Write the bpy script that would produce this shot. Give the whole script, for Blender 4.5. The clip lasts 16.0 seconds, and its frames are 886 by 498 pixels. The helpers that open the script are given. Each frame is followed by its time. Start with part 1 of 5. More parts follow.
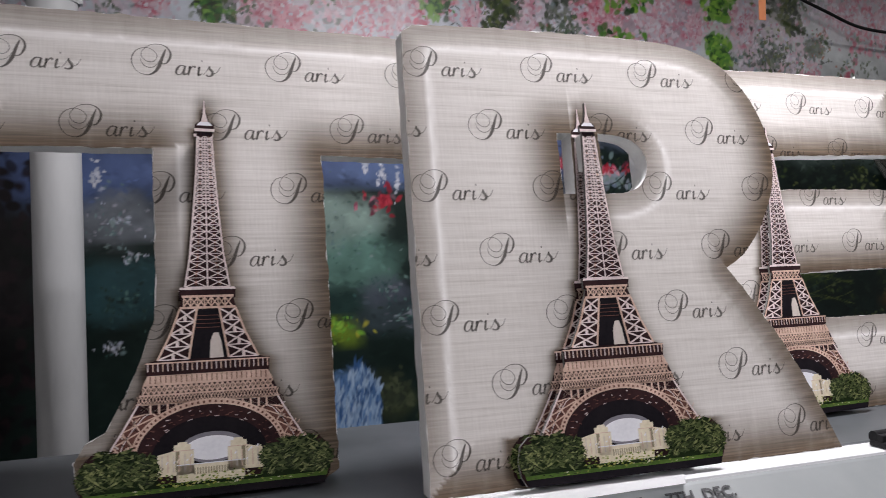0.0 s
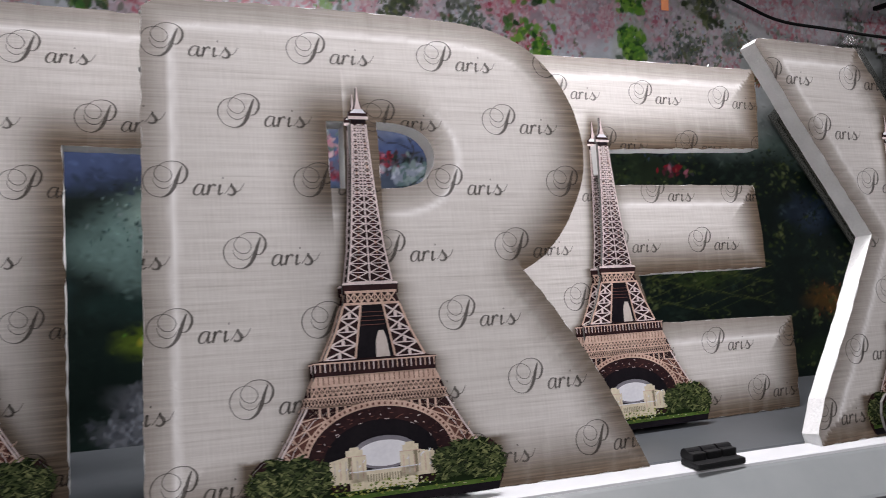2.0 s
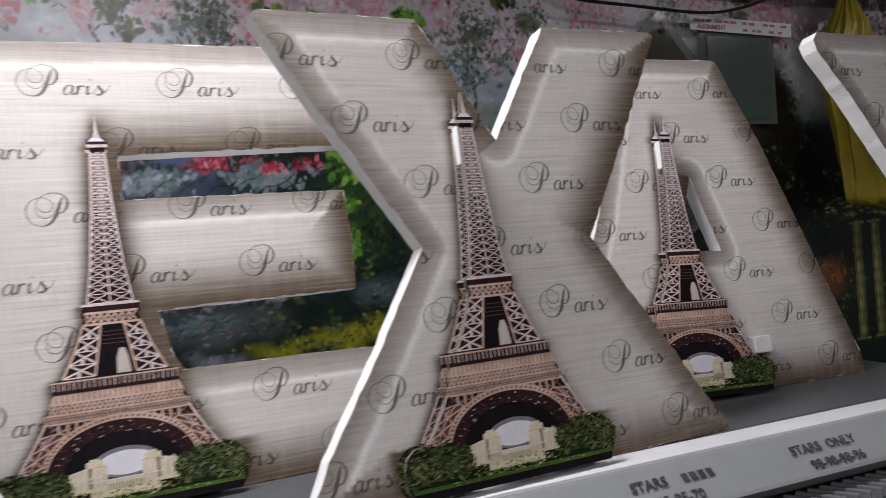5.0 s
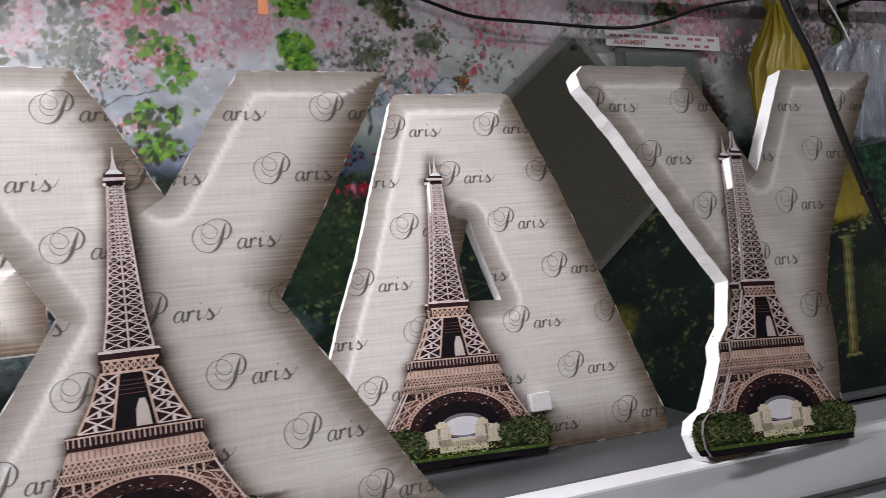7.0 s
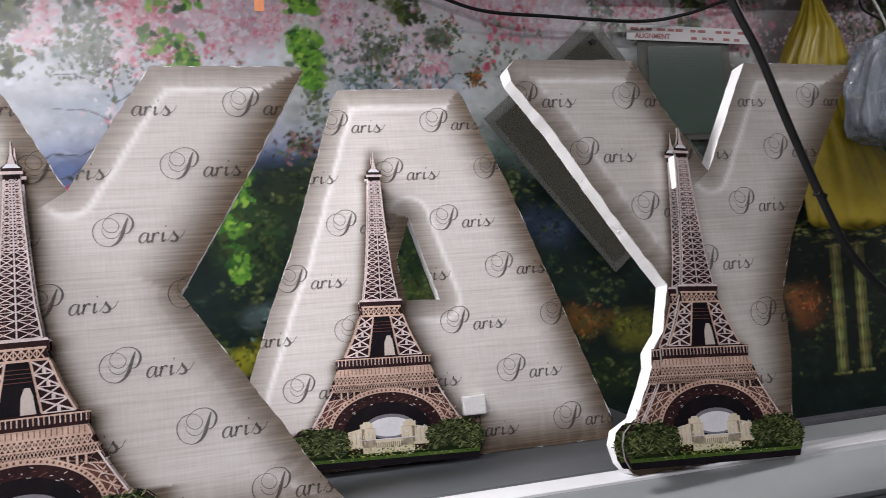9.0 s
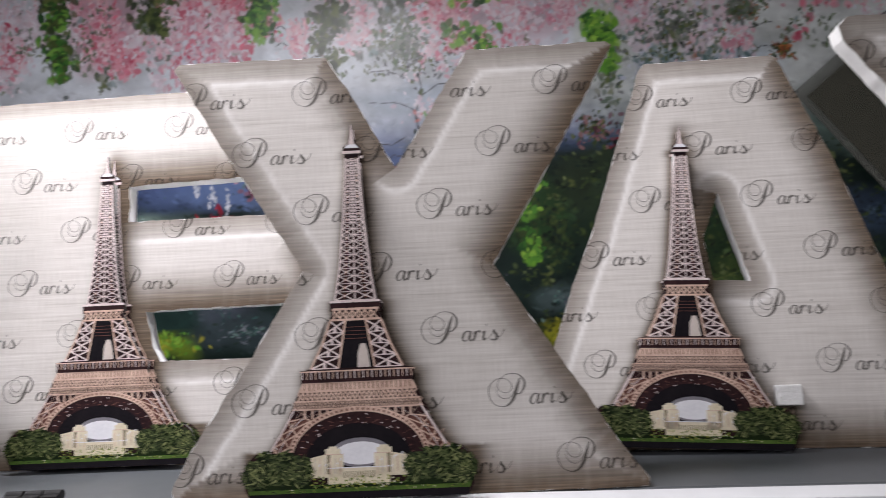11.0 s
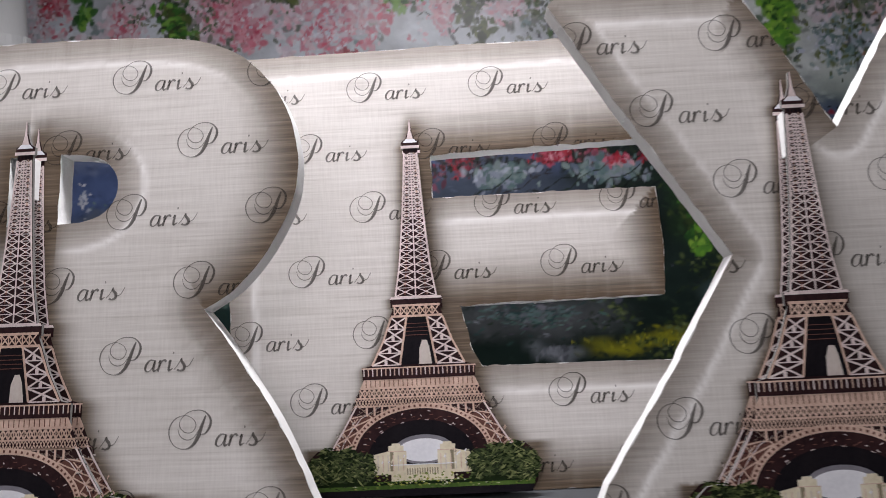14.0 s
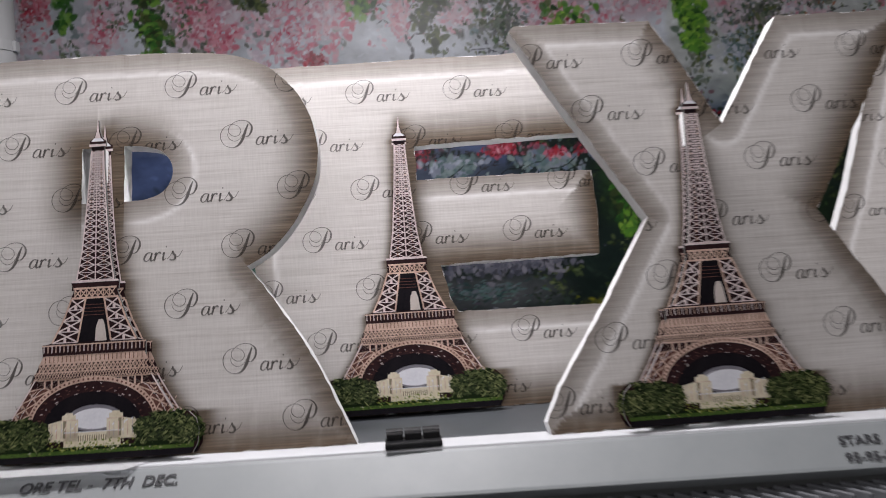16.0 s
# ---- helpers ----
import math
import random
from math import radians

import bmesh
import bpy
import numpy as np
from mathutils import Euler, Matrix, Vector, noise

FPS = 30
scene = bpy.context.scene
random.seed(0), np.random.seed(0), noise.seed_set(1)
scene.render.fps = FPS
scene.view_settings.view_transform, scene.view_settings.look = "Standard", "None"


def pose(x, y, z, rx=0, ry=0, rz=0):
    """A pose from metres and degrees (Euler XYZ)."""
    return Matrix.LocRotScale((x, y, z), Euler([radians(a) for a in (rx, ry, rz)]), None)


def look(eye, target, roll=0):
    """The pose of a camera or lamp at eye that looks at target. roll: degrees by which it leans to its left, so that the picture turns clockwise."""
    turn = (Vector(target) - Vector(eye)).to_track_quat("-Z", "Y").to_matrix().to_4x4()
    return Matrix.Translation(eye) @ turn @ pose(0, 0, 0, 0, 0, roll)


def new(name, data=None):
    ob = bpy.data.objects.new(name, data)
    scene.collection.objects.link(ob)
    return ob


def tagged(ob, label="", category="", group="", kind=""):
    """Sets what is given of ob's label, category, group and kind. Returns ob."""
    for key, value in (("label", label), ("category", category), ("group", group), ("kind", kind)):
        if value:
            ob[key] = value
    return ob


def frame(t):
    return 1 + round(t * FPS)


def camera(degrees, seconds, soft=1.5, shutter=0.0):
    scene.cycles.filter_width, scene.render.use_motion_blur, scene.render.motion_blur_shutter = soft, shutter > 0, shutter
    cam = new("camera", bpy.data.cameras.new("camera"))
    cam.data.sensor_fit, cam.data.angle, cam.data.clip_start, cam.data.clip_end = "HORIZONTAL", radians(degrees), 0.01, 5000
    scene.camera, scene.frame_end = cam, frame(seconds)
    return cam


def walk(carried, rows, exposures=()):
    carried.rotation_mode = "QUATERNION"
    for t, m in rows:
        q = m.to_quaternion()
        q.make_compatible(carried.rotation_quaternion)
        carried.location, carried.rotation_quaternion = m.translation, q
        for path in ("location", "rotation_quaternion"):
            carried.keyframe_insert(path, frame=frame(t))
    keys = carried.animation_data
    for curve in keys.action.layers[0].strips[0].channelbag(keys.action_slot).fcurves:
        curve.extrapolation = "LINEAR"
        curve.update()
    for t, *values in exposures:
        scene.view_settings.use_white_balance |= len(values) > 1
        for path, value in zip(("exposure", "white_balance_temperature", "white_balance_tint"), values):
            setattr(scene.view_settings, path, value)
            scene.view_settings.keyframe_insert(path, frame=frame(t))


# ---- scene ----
cam = camera(58.90, 16.0, soft=0.7, shutter=0.4)
EXPOSURES = [(0, 0.18), (1.5, -0.01), (2.5, -0.09), (3.5, -0.04), (4.0, -0.02), (5, -0.1), (6.3, 0.38), (7.5, 0.76), (8.2, 0.88), (10.3, 0.5), (11.0, 0.36), (11.5, 0.14), (12.5, 0.03), (13.5, -0.1), (14.0, -0.13), (14.5, -0.22), (15.5, -0.18), (16, -0.22)]
PATH = [
    (0, (0.0435, -0.0181, 1.1463), (0.6921, 1.8737, 1.1259), -1.17),
    (0.5, (0.1087, -0.0182, 1.1463), (0.7608, 1.8724, 1.1267), -1.18),
    (1, (0.1738, -0.0174, 1.1471), (0.8364, 1.8695, 1.1267), -1.20),
    (1.5, (0.2483, -0.0149, 1.1440), (0.9245, 1.8672, 1.1218), -1.21),
    (2, (0.3217, -0.0076, 1.1427), (1.0164, 1.8677, 1.1173), -1.24),
    (2.5, (0.3848, 0.0087, 1.1367), (1.0973, 1.8773, 1.1079), -1.21),
    (3, (0.4791, 0.0099, 1.1385), (1.2139, 1.8697, 1.1055), -1.15),
    (3.5, (0.5862, -0.0190, 1.1461), (1.3409, 1.8328, 1.1128), -1.64),
    (4, (0.6871, -0.0451, 1.1471), (1.4536, 1.8018, 1.1126), -2.59),
    (4.5, (0.7994, -0.0435, 1.1483), (1.5733, 1.8003, 1.1140), -3.52),
    (5, (0.9663, -0.0120, 1.1525), (1.7475, 1.8286, 1.1099), -4.04),
    (5.2, (1.0187, -0.0017, 1.1649), (1.8072, 1.8358, 1.1217), -4.11),
    (7.3, (1.4505, -0.1144, 1.1879), (2.1443, 1.7613, 1.1697), -4.60),
    (7.5, (1.4829, -0.1264, 1.1861), (2.1650, 1.7536, 1.1688), -4.69),
    (8, (1.5524, -0.1376, 1.1848), (2.2132, 1.7500, 1.1678), -4.65),
    (8.2, (1.5827, -0.1340, 1.1837), (2.2349, 1.7566, 1.1663), -4.44),
    (10.3, (1.6060, -0.1586, 1.1659), (1.7242, 1.8378, 1.1543), -2.81),
    (10.5, (1.6000, -0.1622, 1.1666), (1.6366, 1.8374, 1.1568), -2.81),
    (11, (1.5649, -0.1395, 1.1571), (1.4050, 1.8541, 1.1539), -2.77),
    (11.5, (1.5106, -0.1142, 1.1581), (1.2026, 1.8619, 1.1594), -2.57),
    (12, (1.4812, -0.0982, 1.1587), (1.1195, 1.8689, 1.1590), -2.51),
    (12.5, (1.4270, -0.0834, 1.1566), (1.0504, 1.8808, 1.1573), -2.38),
    (13, (1.3235, -0.0573, 1.1520), (0.9996, 1.9163, 1.1481), -2.33),
    (13.5, (1.2070, -0.0233, 1.1544), (0.9718, 1.9628, 1.1431), -2.39),
    (14, (1.0631, 0.0269, 1.1640), (0.9309, 2.0224, 1.1440), -2.75),
    (14.5, (1.0021, 0.0892, 1.1582), (0.9851, 2.0889, 1.1343), -3.23),
    (15, (0.9689, 0.0816, 1.1458), (0.9968, 2.0812, 1.1148), -3.54),
    (15.5, (0.9503, -0.0195, 1.1368), (0.9875, 1.9800, 1.1105), -3.64),
    (16, (1.0038, -0.2362, 1.1292), (1.0317, 1.7633, 1.0935), -3.50),
]
walk(cam, [(t, look(eye, target, roll)) for t, eye, target, roll in PATH], EXPOSURES)

# ---- light ----
world = bpy.data.worlds.new("room_air")
scene.world = world
world.use_nodes = True
world.node_tree.nodes["Background"].inputs[0].default_value = (0.75, 0.82, 0.95, 1)
world.node_tree.nodes["Background"].inputs[1].default_value = 0.05
# All out of view: first inferred from the letters' brightness, others added as fill.
UNSEEN_LAMPS = [((0.89, 0.88, 2.22), 30.0, 0.75), ((3.9, 0.95, 2.3), 9.0, 1.2), ((0.7, -1.3, 2.34), 29.0, 1.2)]
for place, watts, long in UNSEEN_LAMPS:
    lamp = bpy.data.lights.new("unseen_lamp", "AREA")
    lamp.shape, lamp.size, lamp.size_y, lamp.energy, lamp.color = "RECTANGLE", long, 0.16, watts, (1.0, 0.965, 1.0)
    new("unseen_lamp", lamp).matrix_world = pose(*place)


# ---- materials ----
def lin(r, g, b):
    """Linear colour from 0..255 values."""
    return tuple(((c / 255 + 0.055) / 1.055) ** 2.4 if c > 10 else c / 255 / 12.92 for c in (r, g, b))


def base(name, rough=0.5, metal=0.0, spec=0.5):
    m = bpy.data.materials.new(name)
    m.use_nodes = True
    t = m.node_tree
    b = t.nodes["Principled BSDF"]
    b.inputs["Roughness"].default_value, b.inputs["Metallic"].default_value = rough, metal
    b.inputs["Specular IOR Level"].default_value = spec
    return m, t, b


def noise_at(t, scale, detail=4, rough=0.55, stretch=(1, 1, 1)):
    co, mp, n = t.nodes.new("ShaderNodeTexCoord"), t.nodes.new("ShaderNodeMapping"), t.nodes.new("ShaderNodeTexNoise")
    mp.inputs["Scale"].default_value = stretch
    n.inputs["Scale"].default_value, n.inputs["Detail"].default_value, n.inputs["Roughness"].default_value = scale, detail, rough
    t.links.new(co.outputs["Object"], mp.inputs["Vector"])
    t.links.new(mp.outputs["Vector"], n.inputs["Vector"])
    return n.outputs["Fac"]


def ramp(t, fac, stops):
    r = t.nodes.new("ShaderNodeValToRGB")
    while len(r.color_ramp.elements) < len(stops):
        r.color_ramp.elements.new(0.5)
    for e, (p, c) in zip(r.color_ramp.elements, stops):
        e.position, e.color = p, (*c, 1)
    t.links.new(fac, r.inputs["Fac"])
    return r.outputs["Color"]


def blend(t, fac, a, b, kind="MIX"):
    m = t.nodes.new("ShaderNodeMix")
    m.data_type, m.blend_type = "RGBA", kind
    for sock, v in ((m.inputs["Factor"], fac), (m.inputs["A"], a), (m.inputs["B"], b)):
        if isinstance(v, bpy.types.NodeSocket):
            t.links.new(v, sock)
        elif isinstance(v, tuple):
            sock.default_value = (*v, 1)
        else:
            sock.default_value = v
    return m.outputs["Result"]


def relief(t, b, fac, strength=0.2, depth=0.001):
    u = t.nodes.new("ShaderNodeBump")
    u.inputs["Strength"].default_value, u.inputs["Distance"].default_value = strength, depth
    t.links.new(fac, u.inputs["Height"])
    t.links.new(u.outputs["Normal"], b.inputs["Normal"])


def speckled(name, a, c, scale=60, rough=0.5, bump=0.15, metal=0.0, stretch=(1, 1, 1), depth=0.001, spec=0.5):
    """Two-tone surface with fine and broad variation."""
    m, t, b = base(name, rough, metal, spec)
    fine, broad = noise_at(t, scale, 5, 0.6, stretch), noise_at(t, scale / 9, 3)
    col = ramp(t, fine, [(0.3, a), (0.7, c)])
    col = blend(t, broad, col, ramp(t, broad, [(0.35, a), (0.65, c)]))
    t.links.new(col, b.inputs["Base Color"])
    relief(t, b, fine, bump, depth)
    return m


def printed(name, a, c, scale=220, rough=0.5):
    return speckled(name, a, c, scale, 0.6, 0.05, spec=0.07)


def islands(name, stops, rough=0.5):
    """Paint dabs whose tone differs from dab to dab."""
    m, t, b = base(name, rough, spec=0.2)
    g = t.nodes.new("ShaderNodeNewGeometry")
    t.links.new(ramp(t, g.outputs["Random Per Island"], stops), b.inputs["Base Color"])
    return m


def painted(name, rough=0.3):
    """Takes the colour that the mural's painter gave each dab."""
    m, t, b = base(name, rough, spec=0.3)
    a = t.nodes.new("ShaderNodeAttribute")
    a.attribute_name = "paint"
    col = blend(t, noise_at(t, 35, 6, 0.7), a.outputs["Color"], blend(t, 1.0, a.outputs["Color"], (0.72, 0.74, 0.78), "MULTIPLY"))
    t.links.new(col, b.inputs["Base Color"])
    return m


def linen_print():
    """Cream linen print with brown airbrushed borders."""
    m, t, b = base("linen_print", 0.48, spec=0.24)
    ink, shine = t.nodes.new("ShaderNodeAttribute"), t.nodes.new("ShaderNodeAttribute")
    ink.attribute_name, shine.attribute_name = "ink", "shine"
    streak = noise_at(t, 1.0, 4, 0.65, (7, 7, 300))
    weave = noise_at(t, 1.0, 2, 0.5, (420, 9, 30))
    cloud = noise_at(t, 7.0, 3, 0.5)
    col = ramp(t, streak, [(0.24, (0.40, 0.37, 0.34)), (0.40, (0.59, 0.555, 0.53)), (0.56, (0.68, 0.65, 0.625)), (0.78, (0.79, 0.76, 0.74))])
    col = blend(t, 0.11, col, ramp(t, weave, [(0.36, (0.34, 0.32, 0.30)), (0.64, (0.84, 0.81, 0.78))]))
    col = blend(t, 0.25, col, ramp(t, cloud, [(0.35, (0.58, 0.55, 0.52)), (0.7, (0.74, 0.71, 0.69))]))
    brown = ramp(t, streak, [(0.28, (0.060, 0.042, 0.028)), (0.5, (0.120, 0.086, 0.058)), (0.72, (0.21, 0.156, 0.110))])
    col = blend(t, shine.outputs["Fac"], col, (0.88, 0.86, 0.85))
    # brown holds the printed borders and the shade painted beside the towers
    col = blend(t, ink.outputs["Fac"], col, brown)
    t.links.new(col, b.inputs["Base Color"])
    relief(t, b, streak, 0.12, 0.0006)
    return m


LINEN = linen_print()
FOAM = speckled("white_foam", (0.78, 0.78, 0.78), (0.90, 0.90, 0.90), 240, 0.8, 0.7, depth=0.002)
CUT_EDGE = speckled("cut_edge_grey", (0.10, 0.095, 0.09), (0.24, 0.23, 0.22), 300, 0.7, 0.3)
WORD_INK = printed("word_ink", (0.028, 0.023, 0.020), (0.060, 0.051, 0.045), 300)
WORD_INK.node_tree.nodes["Principled BSDF"].inputs["Alpha"].default_value = 0.61      # thin ink: the print shows through
IRON_DARK = printed("iron_dark", (0.014, 0.007, 0.009), (0.045, 0.020, 0.021))
IRON_LILAC = printed("iron_lilac", (0.53, 0.43, 0.43), (0.86, 0.75, 0.74))
IRON_TAN = printed("iron_tan", (0.44, 0.285, 0.225), (0.77, 0.57, 0.475))
IRON_RUST = printed("iron_rust", (0.085, 0.034, 0.028), (0.19, 0.085, 0.068))
NIGHT = printed("print_black", (0.005, 0.0045, 0.007), (0.014, 0.011, 0.014))
PALE = printed("print_pale_sky", (0.70, 0.70, 0.75), (0.85, 0.85, 0.89))
DUSK = printed("print_dusk_sky", (0.16, 0.15, 0.18), (0.26, 0.25, 0.28))
GLOW = printed("print_pale_window", (0.48, 0.40, 0.36), (0.66, 0.60, 0.57))
CREAM = printed("print_cream_stone", (0.60, 0.52, 0.37), (0.82, 0.75, 0.60))
LEAF = islands("print_hedge", [(0, (0.006, 0.010, 0.004)), (0.4, (0.03, 0.048, 0.014)), (0.7, (0.072, 0.094, 0.029)), (1, (0.25, 0.27, 0.11))])
HEDGE_BASE = printed("print_hedge_base", (0.005, 0.009, 0.004), (0.016, 0.028, 0.009))
LAWN = printed("print_lawn", (0.035, 0.075, 0.015), (0.10, 0.17, 0.035), 150)
BLOOM = islands("print_blooms", [(0, (0.10, 0.16, 0.04)), (0.6, (0.30, 0.30, 0.05)), (1, (0.66, 0.62, 0.50))])
MURAL = painted("mural_paint")
DECK = speckled("deck_grey", (0.062, 0.068, 0.075), (0.085, 0.092, 0.10), 30, 0.42, 0.05)
PANEL = speckled("panel_grey", (0.20, 0.215, 0.22), (0.25, 0.265, 0.27), 14, 0.45, 0.05)
LIP = speckled("lip_white", (0.52, 0.53, 0.55), (0.64, 0.65, 0.67), 25, 0.5, 0.06)
PAPER = speckled("paper_white", (0.78, 0.78, 0.80), (0.86, 0.86, 0.87), 60, 0.7, 0.05)
RUBBER = speckled("rubber_black", (0.006, 0.006, 0.007), (0.014, 0.014, 0.015), 80, 0.5, 0.1, spec=0.25)
MARKER = speckled("marker_black", (0.02, 0.02, 0.024), (0.05, 0.05, 0.055), 200, 0.6, 0.0)
RED_INK = speckled("red_ink", (0.40, 0.12, 0.13), (0.56, 0.28, 0.28), 200, 0.6, 0.0)
RIB = speckled("ribbed_tray", (0.10, 0.105, 0.115), (0.16, 0.165, 0.175), 50, 0.55, 0.2)
PLASTER = speckled("wall_plaster", (0.50, 0.49, 0.48), (0.62, 0.61, 0.60), 9, 0.85, 0.2)
FLOOR = speckled("floor_screed", (0.18, 0.175, 0.17), (0.27, 0.265, 0.26), 7, 0.6, 0.2)
PIPE = speckled("pipe_white", (0.55, 0.56, 0.57), (0.72, 0.73, 0.74), 12, 0.45, 0.1, stretch=(1, 1, 0.3))
TAG = speckled("tag_orange", (0.72, 0.24, 0.10), (0.80, 0.32, 0.15), 60, 0.6, 0.05)
YELLOW = speckled("bag_yellow", (0.22, 0.165, 0.011), (0.36, 0.28, 0.026), 25, 0.35, 0.3, depth=0.004)
CLOTH = speckled("bag_contents", (0.03, 0.035, 0.045), (0.08, 0.09, 0.11), 30, 0.7, 0.3)
STRING = speckled("string_white", (0.6, 0.6, 0.6), (0.75, 0.75, 0.75), 90, 0.8, 0.2)
TUBE_SHELL = speckled("fixture_white", (0.75, 0.75, 0.75), (0.82, 0.82, 0.82), 20, 0.5, 0.05)


def clear(name, tint, alpha, rough):
    m, t, b = base(name, rough)
    n = noise_at(t, 45, 4)
    t.links.new(ramp(t, n, [(0.35, tuple(c * 0.8 for c in tint)), (0.7, tint)]), b.inputs["Base Color"])
    b.inputs["Alpha"].default_value = alpha
    relief(t, b, n, 0.3, 0.002)
    return m


SMOKE = clear("acrylic_smoke", (0.115, 0.114, 0.09), 0.58, 0.10)
GREEN_PLATE = clear("acrylic_green", (0.105, 0.15, 0.128), 0.74, 0.2)
RIM = clear("acrylic_rim", (0.20, 0.205, 0.185), 0.50, 0.12)


def creased_film():
    """Thin clear plastic with milky stretch creases."""
    m, t, b = base("bag_clear", 0.14)
    crease = noise_at(t, 1.0, 5, 0.65, (60, 60, 6))
    b.inputs["Base Color"].default_value = (0.30, 0.34, 0.40, 1)
    t.links.new(ramp(t, crease, [(0.40, (0.42, 0.42, 0.42)), (0.55, (0.55, 0.55, 0.55)), (0.68, (0.95, 0.95, 0.95))]), b.inputs["Alpha"])
    relief(t, b, crease, 0.5, 0.004)
    return m


POLY = creased_film()


# ---- mesh helpers ----
def mesh_of(name, verts, faces, mats):
    me = bpy.data.meshes.new(name)
    me.from_pydata(verts, [], faces)
    for m in mats if isinstance(mats, (list, tuple)) else [mats]:
        me.materials.append(m)
    me.update()
    return me


def part(name, me, parent, label="", m=None):
    """Links a mesh as one part under a thing or a part."""
    if isinstance(me, bmesh.types.BMesh):
        raise TypeError("give a mesh")
    ob = new(name, me)
    ob.parent = parent
    if m is not None:
        ob.matrix_basis = m
    return tagged(ob, label)


def finish(bm, name, mat, smooth=False):
    bmesh.ops.recalc_face_normals(bm, faces=bm.faces)
    me = bpy.data.meshes.new(name)
    bm.to_mesh(me)
    bm.free()
    me.materials.append(mat)
    if smooth:
        for p in me.polygons:
            p.use_smooth = True
    return me


def box_bm(bm, x0, x1, y0, y1, z0, z1, bevel=0.0):
    g = bmesh.ops.create_cube(bm, size=1)["verts"]
    bmesh.ops.scale(bm, vec=(x1 - x0, y1 - y0, z1 - z0), verts=g)
    bmesh.ops.translate(bm, vec=((x0 + x1) / 2, (y0 + y1) / 2, (z0 + z1) / 2), verts=g)
    if bevel:
        e = list({e for v in g for e in v.link_edges})
        bmesh.ops.bevel(bm, geom=e, offset=bevel, segments=2, affect="EDGES", profile=0.6)


def box(name, x0, x1, y0, y1, z0, z1, mat, bevel=0.0):
    bm = bmesh.new()
    box_bm(bm, x0, x1, y0, y1, z0, z1, bevel)
    return finish(bm, name, mat)


def tube(name, points, radius, mat, sides=10):
    """A round cord swept along a smooth line through points."""
    pts = [Vector(p) for p in points]
    line = []
    for i in range(len(pts) - 1):
        a, b, c, d = pts[max(i - 1, 0)], pts[i], pts[i + 1], pts[min(i + 2, len(pts) - 1)]
        for k in range(8):
            s = k / 8
            line.append(0.5 * ((2 * b) + (c - a) * s + (2 * a - 5 * b + 4 * c - d) * s * s + (3 * b - a - 3 * c + d) * s ** 3))
    line.append(pts[-1])
    verts, faces = [], []
    for i, p in enumerate(line):
        d = (line[min(i + 1, len(line) - 1)] - line[max(i - 1, 0)]).normalized()
        side = d.cross(Vector((0.13, 0.9, 0.3))).normalized()
        up = side.cross(d)
        for k in range(sides):
            a = 2 * math.pi * k / sides
            verts.append(p + radius * (math.cos(a) * side + math.sin(a) * up))
    for i in range(len(line) - 1):
        for k in range(sides):
            j = (k + 1) % sides
            faces.append((i * sides + k, i * sides + j, (i + 1) * sides + j, (i + 1) * sides + k))
    me = mesh_of(name, verts, faces, mat)
    for p in me.polygons:
        p.use_smooth = True
    return me


# ---- the room ----
def slab(name, x0, x1, y0, y1, z0, z1, mat, label, category):
    return tagged(new(name, box(name, x0, x1, y0, y1, z0, z1, mat)), label, category, kind="structure")


slab("floor", -1.4, 5.6, -2.6, 2.45, -0.12, 0.0, FLOOR, "grey screed floor of the workshop", "floor")
slab("ceiling", -1.4, 5.6, -2.6, 2.45, 2.75, 2.87, PLASTER, "plain off-white plaster ceiling", "ceiling")
slab("wall_north", -1.4, 5.6, 2.321, 2.45, 0.0, 2.75, PLASTER, "plastered wall that carries the garden mural", "wall")
slab("wall_south", -1.4, 5.6, -2.75, -2.6, 0.0, 2.75, PLASTER, "plain plastered wall", "wall")
slab("wall_west", -1.55, -1.4, -2.6, 2.45, 0.0, 2.75, PLASTER, "plain plastered wall", "wall")
slab("wall_east", 5.6, 5.75, -2.6, 2.45, 0.0, 2.75, PLASTER, "plain plastered wall", "wall")
# Battens out of view, added to hold the lamps.
for place, watts, long in UNSEEN_LAMPS:
    x, y, z = place
    fixture = tagged(new("ceiling_light"), "white fluorescent batten under the plaster ceiling", "ceiling light", "ceiling lights")
    fixture.matrix_basis = pose(x, y, z)
    part("housing", box("housing", -0.64, 0.64, -0.05, 0.05, 0.05, 0.13, TUBE_SHELL, 0.008), fixture)
    for s in (-1, 1):
        part("hanger", tube("hanger", [(s * 0.4, 0, 0.125), (s * 0.4, 0, 0.25), (s * 0.4, 0, 2.755 - z)], 0.006, TUBE_SHELL, 8), fixture)
        part("end_cap", box("end_cap", s * 0.625 - 0.012, s * 0.625 + 0.012, -0.03, 0.03, 0.015, 0.05, TUBE_SHELL, 0.003), fixture)


# ---- the garden mural ----
WALL_Y = 2.291


def laid(x, z):
    """Where a point of the print lies on the wall: the sheet is hung a little askew."""
    return (0.0369 + 1.0015 * x + 0.0056 * z - 0.0183 * x * z + 0.0047 * x * x, -0.0878 + 0.0017 * x + 1.0272 * z + 0.0052 * x * z - 0.0181 * z * z + 0.0014 * x * x)


rnd = random.Random(7)


CELL, PX0, PZ0, PNX, PNZ = 0.004, -1.0, 0.44, 1451, 441
SHEET = np.zeros((PNZ, PNX, 3))
SHEET_X, SHEET_Z = PX0 + CELL * np.arange(PNX), PZ0 + CELL * np.arange(PNZ)


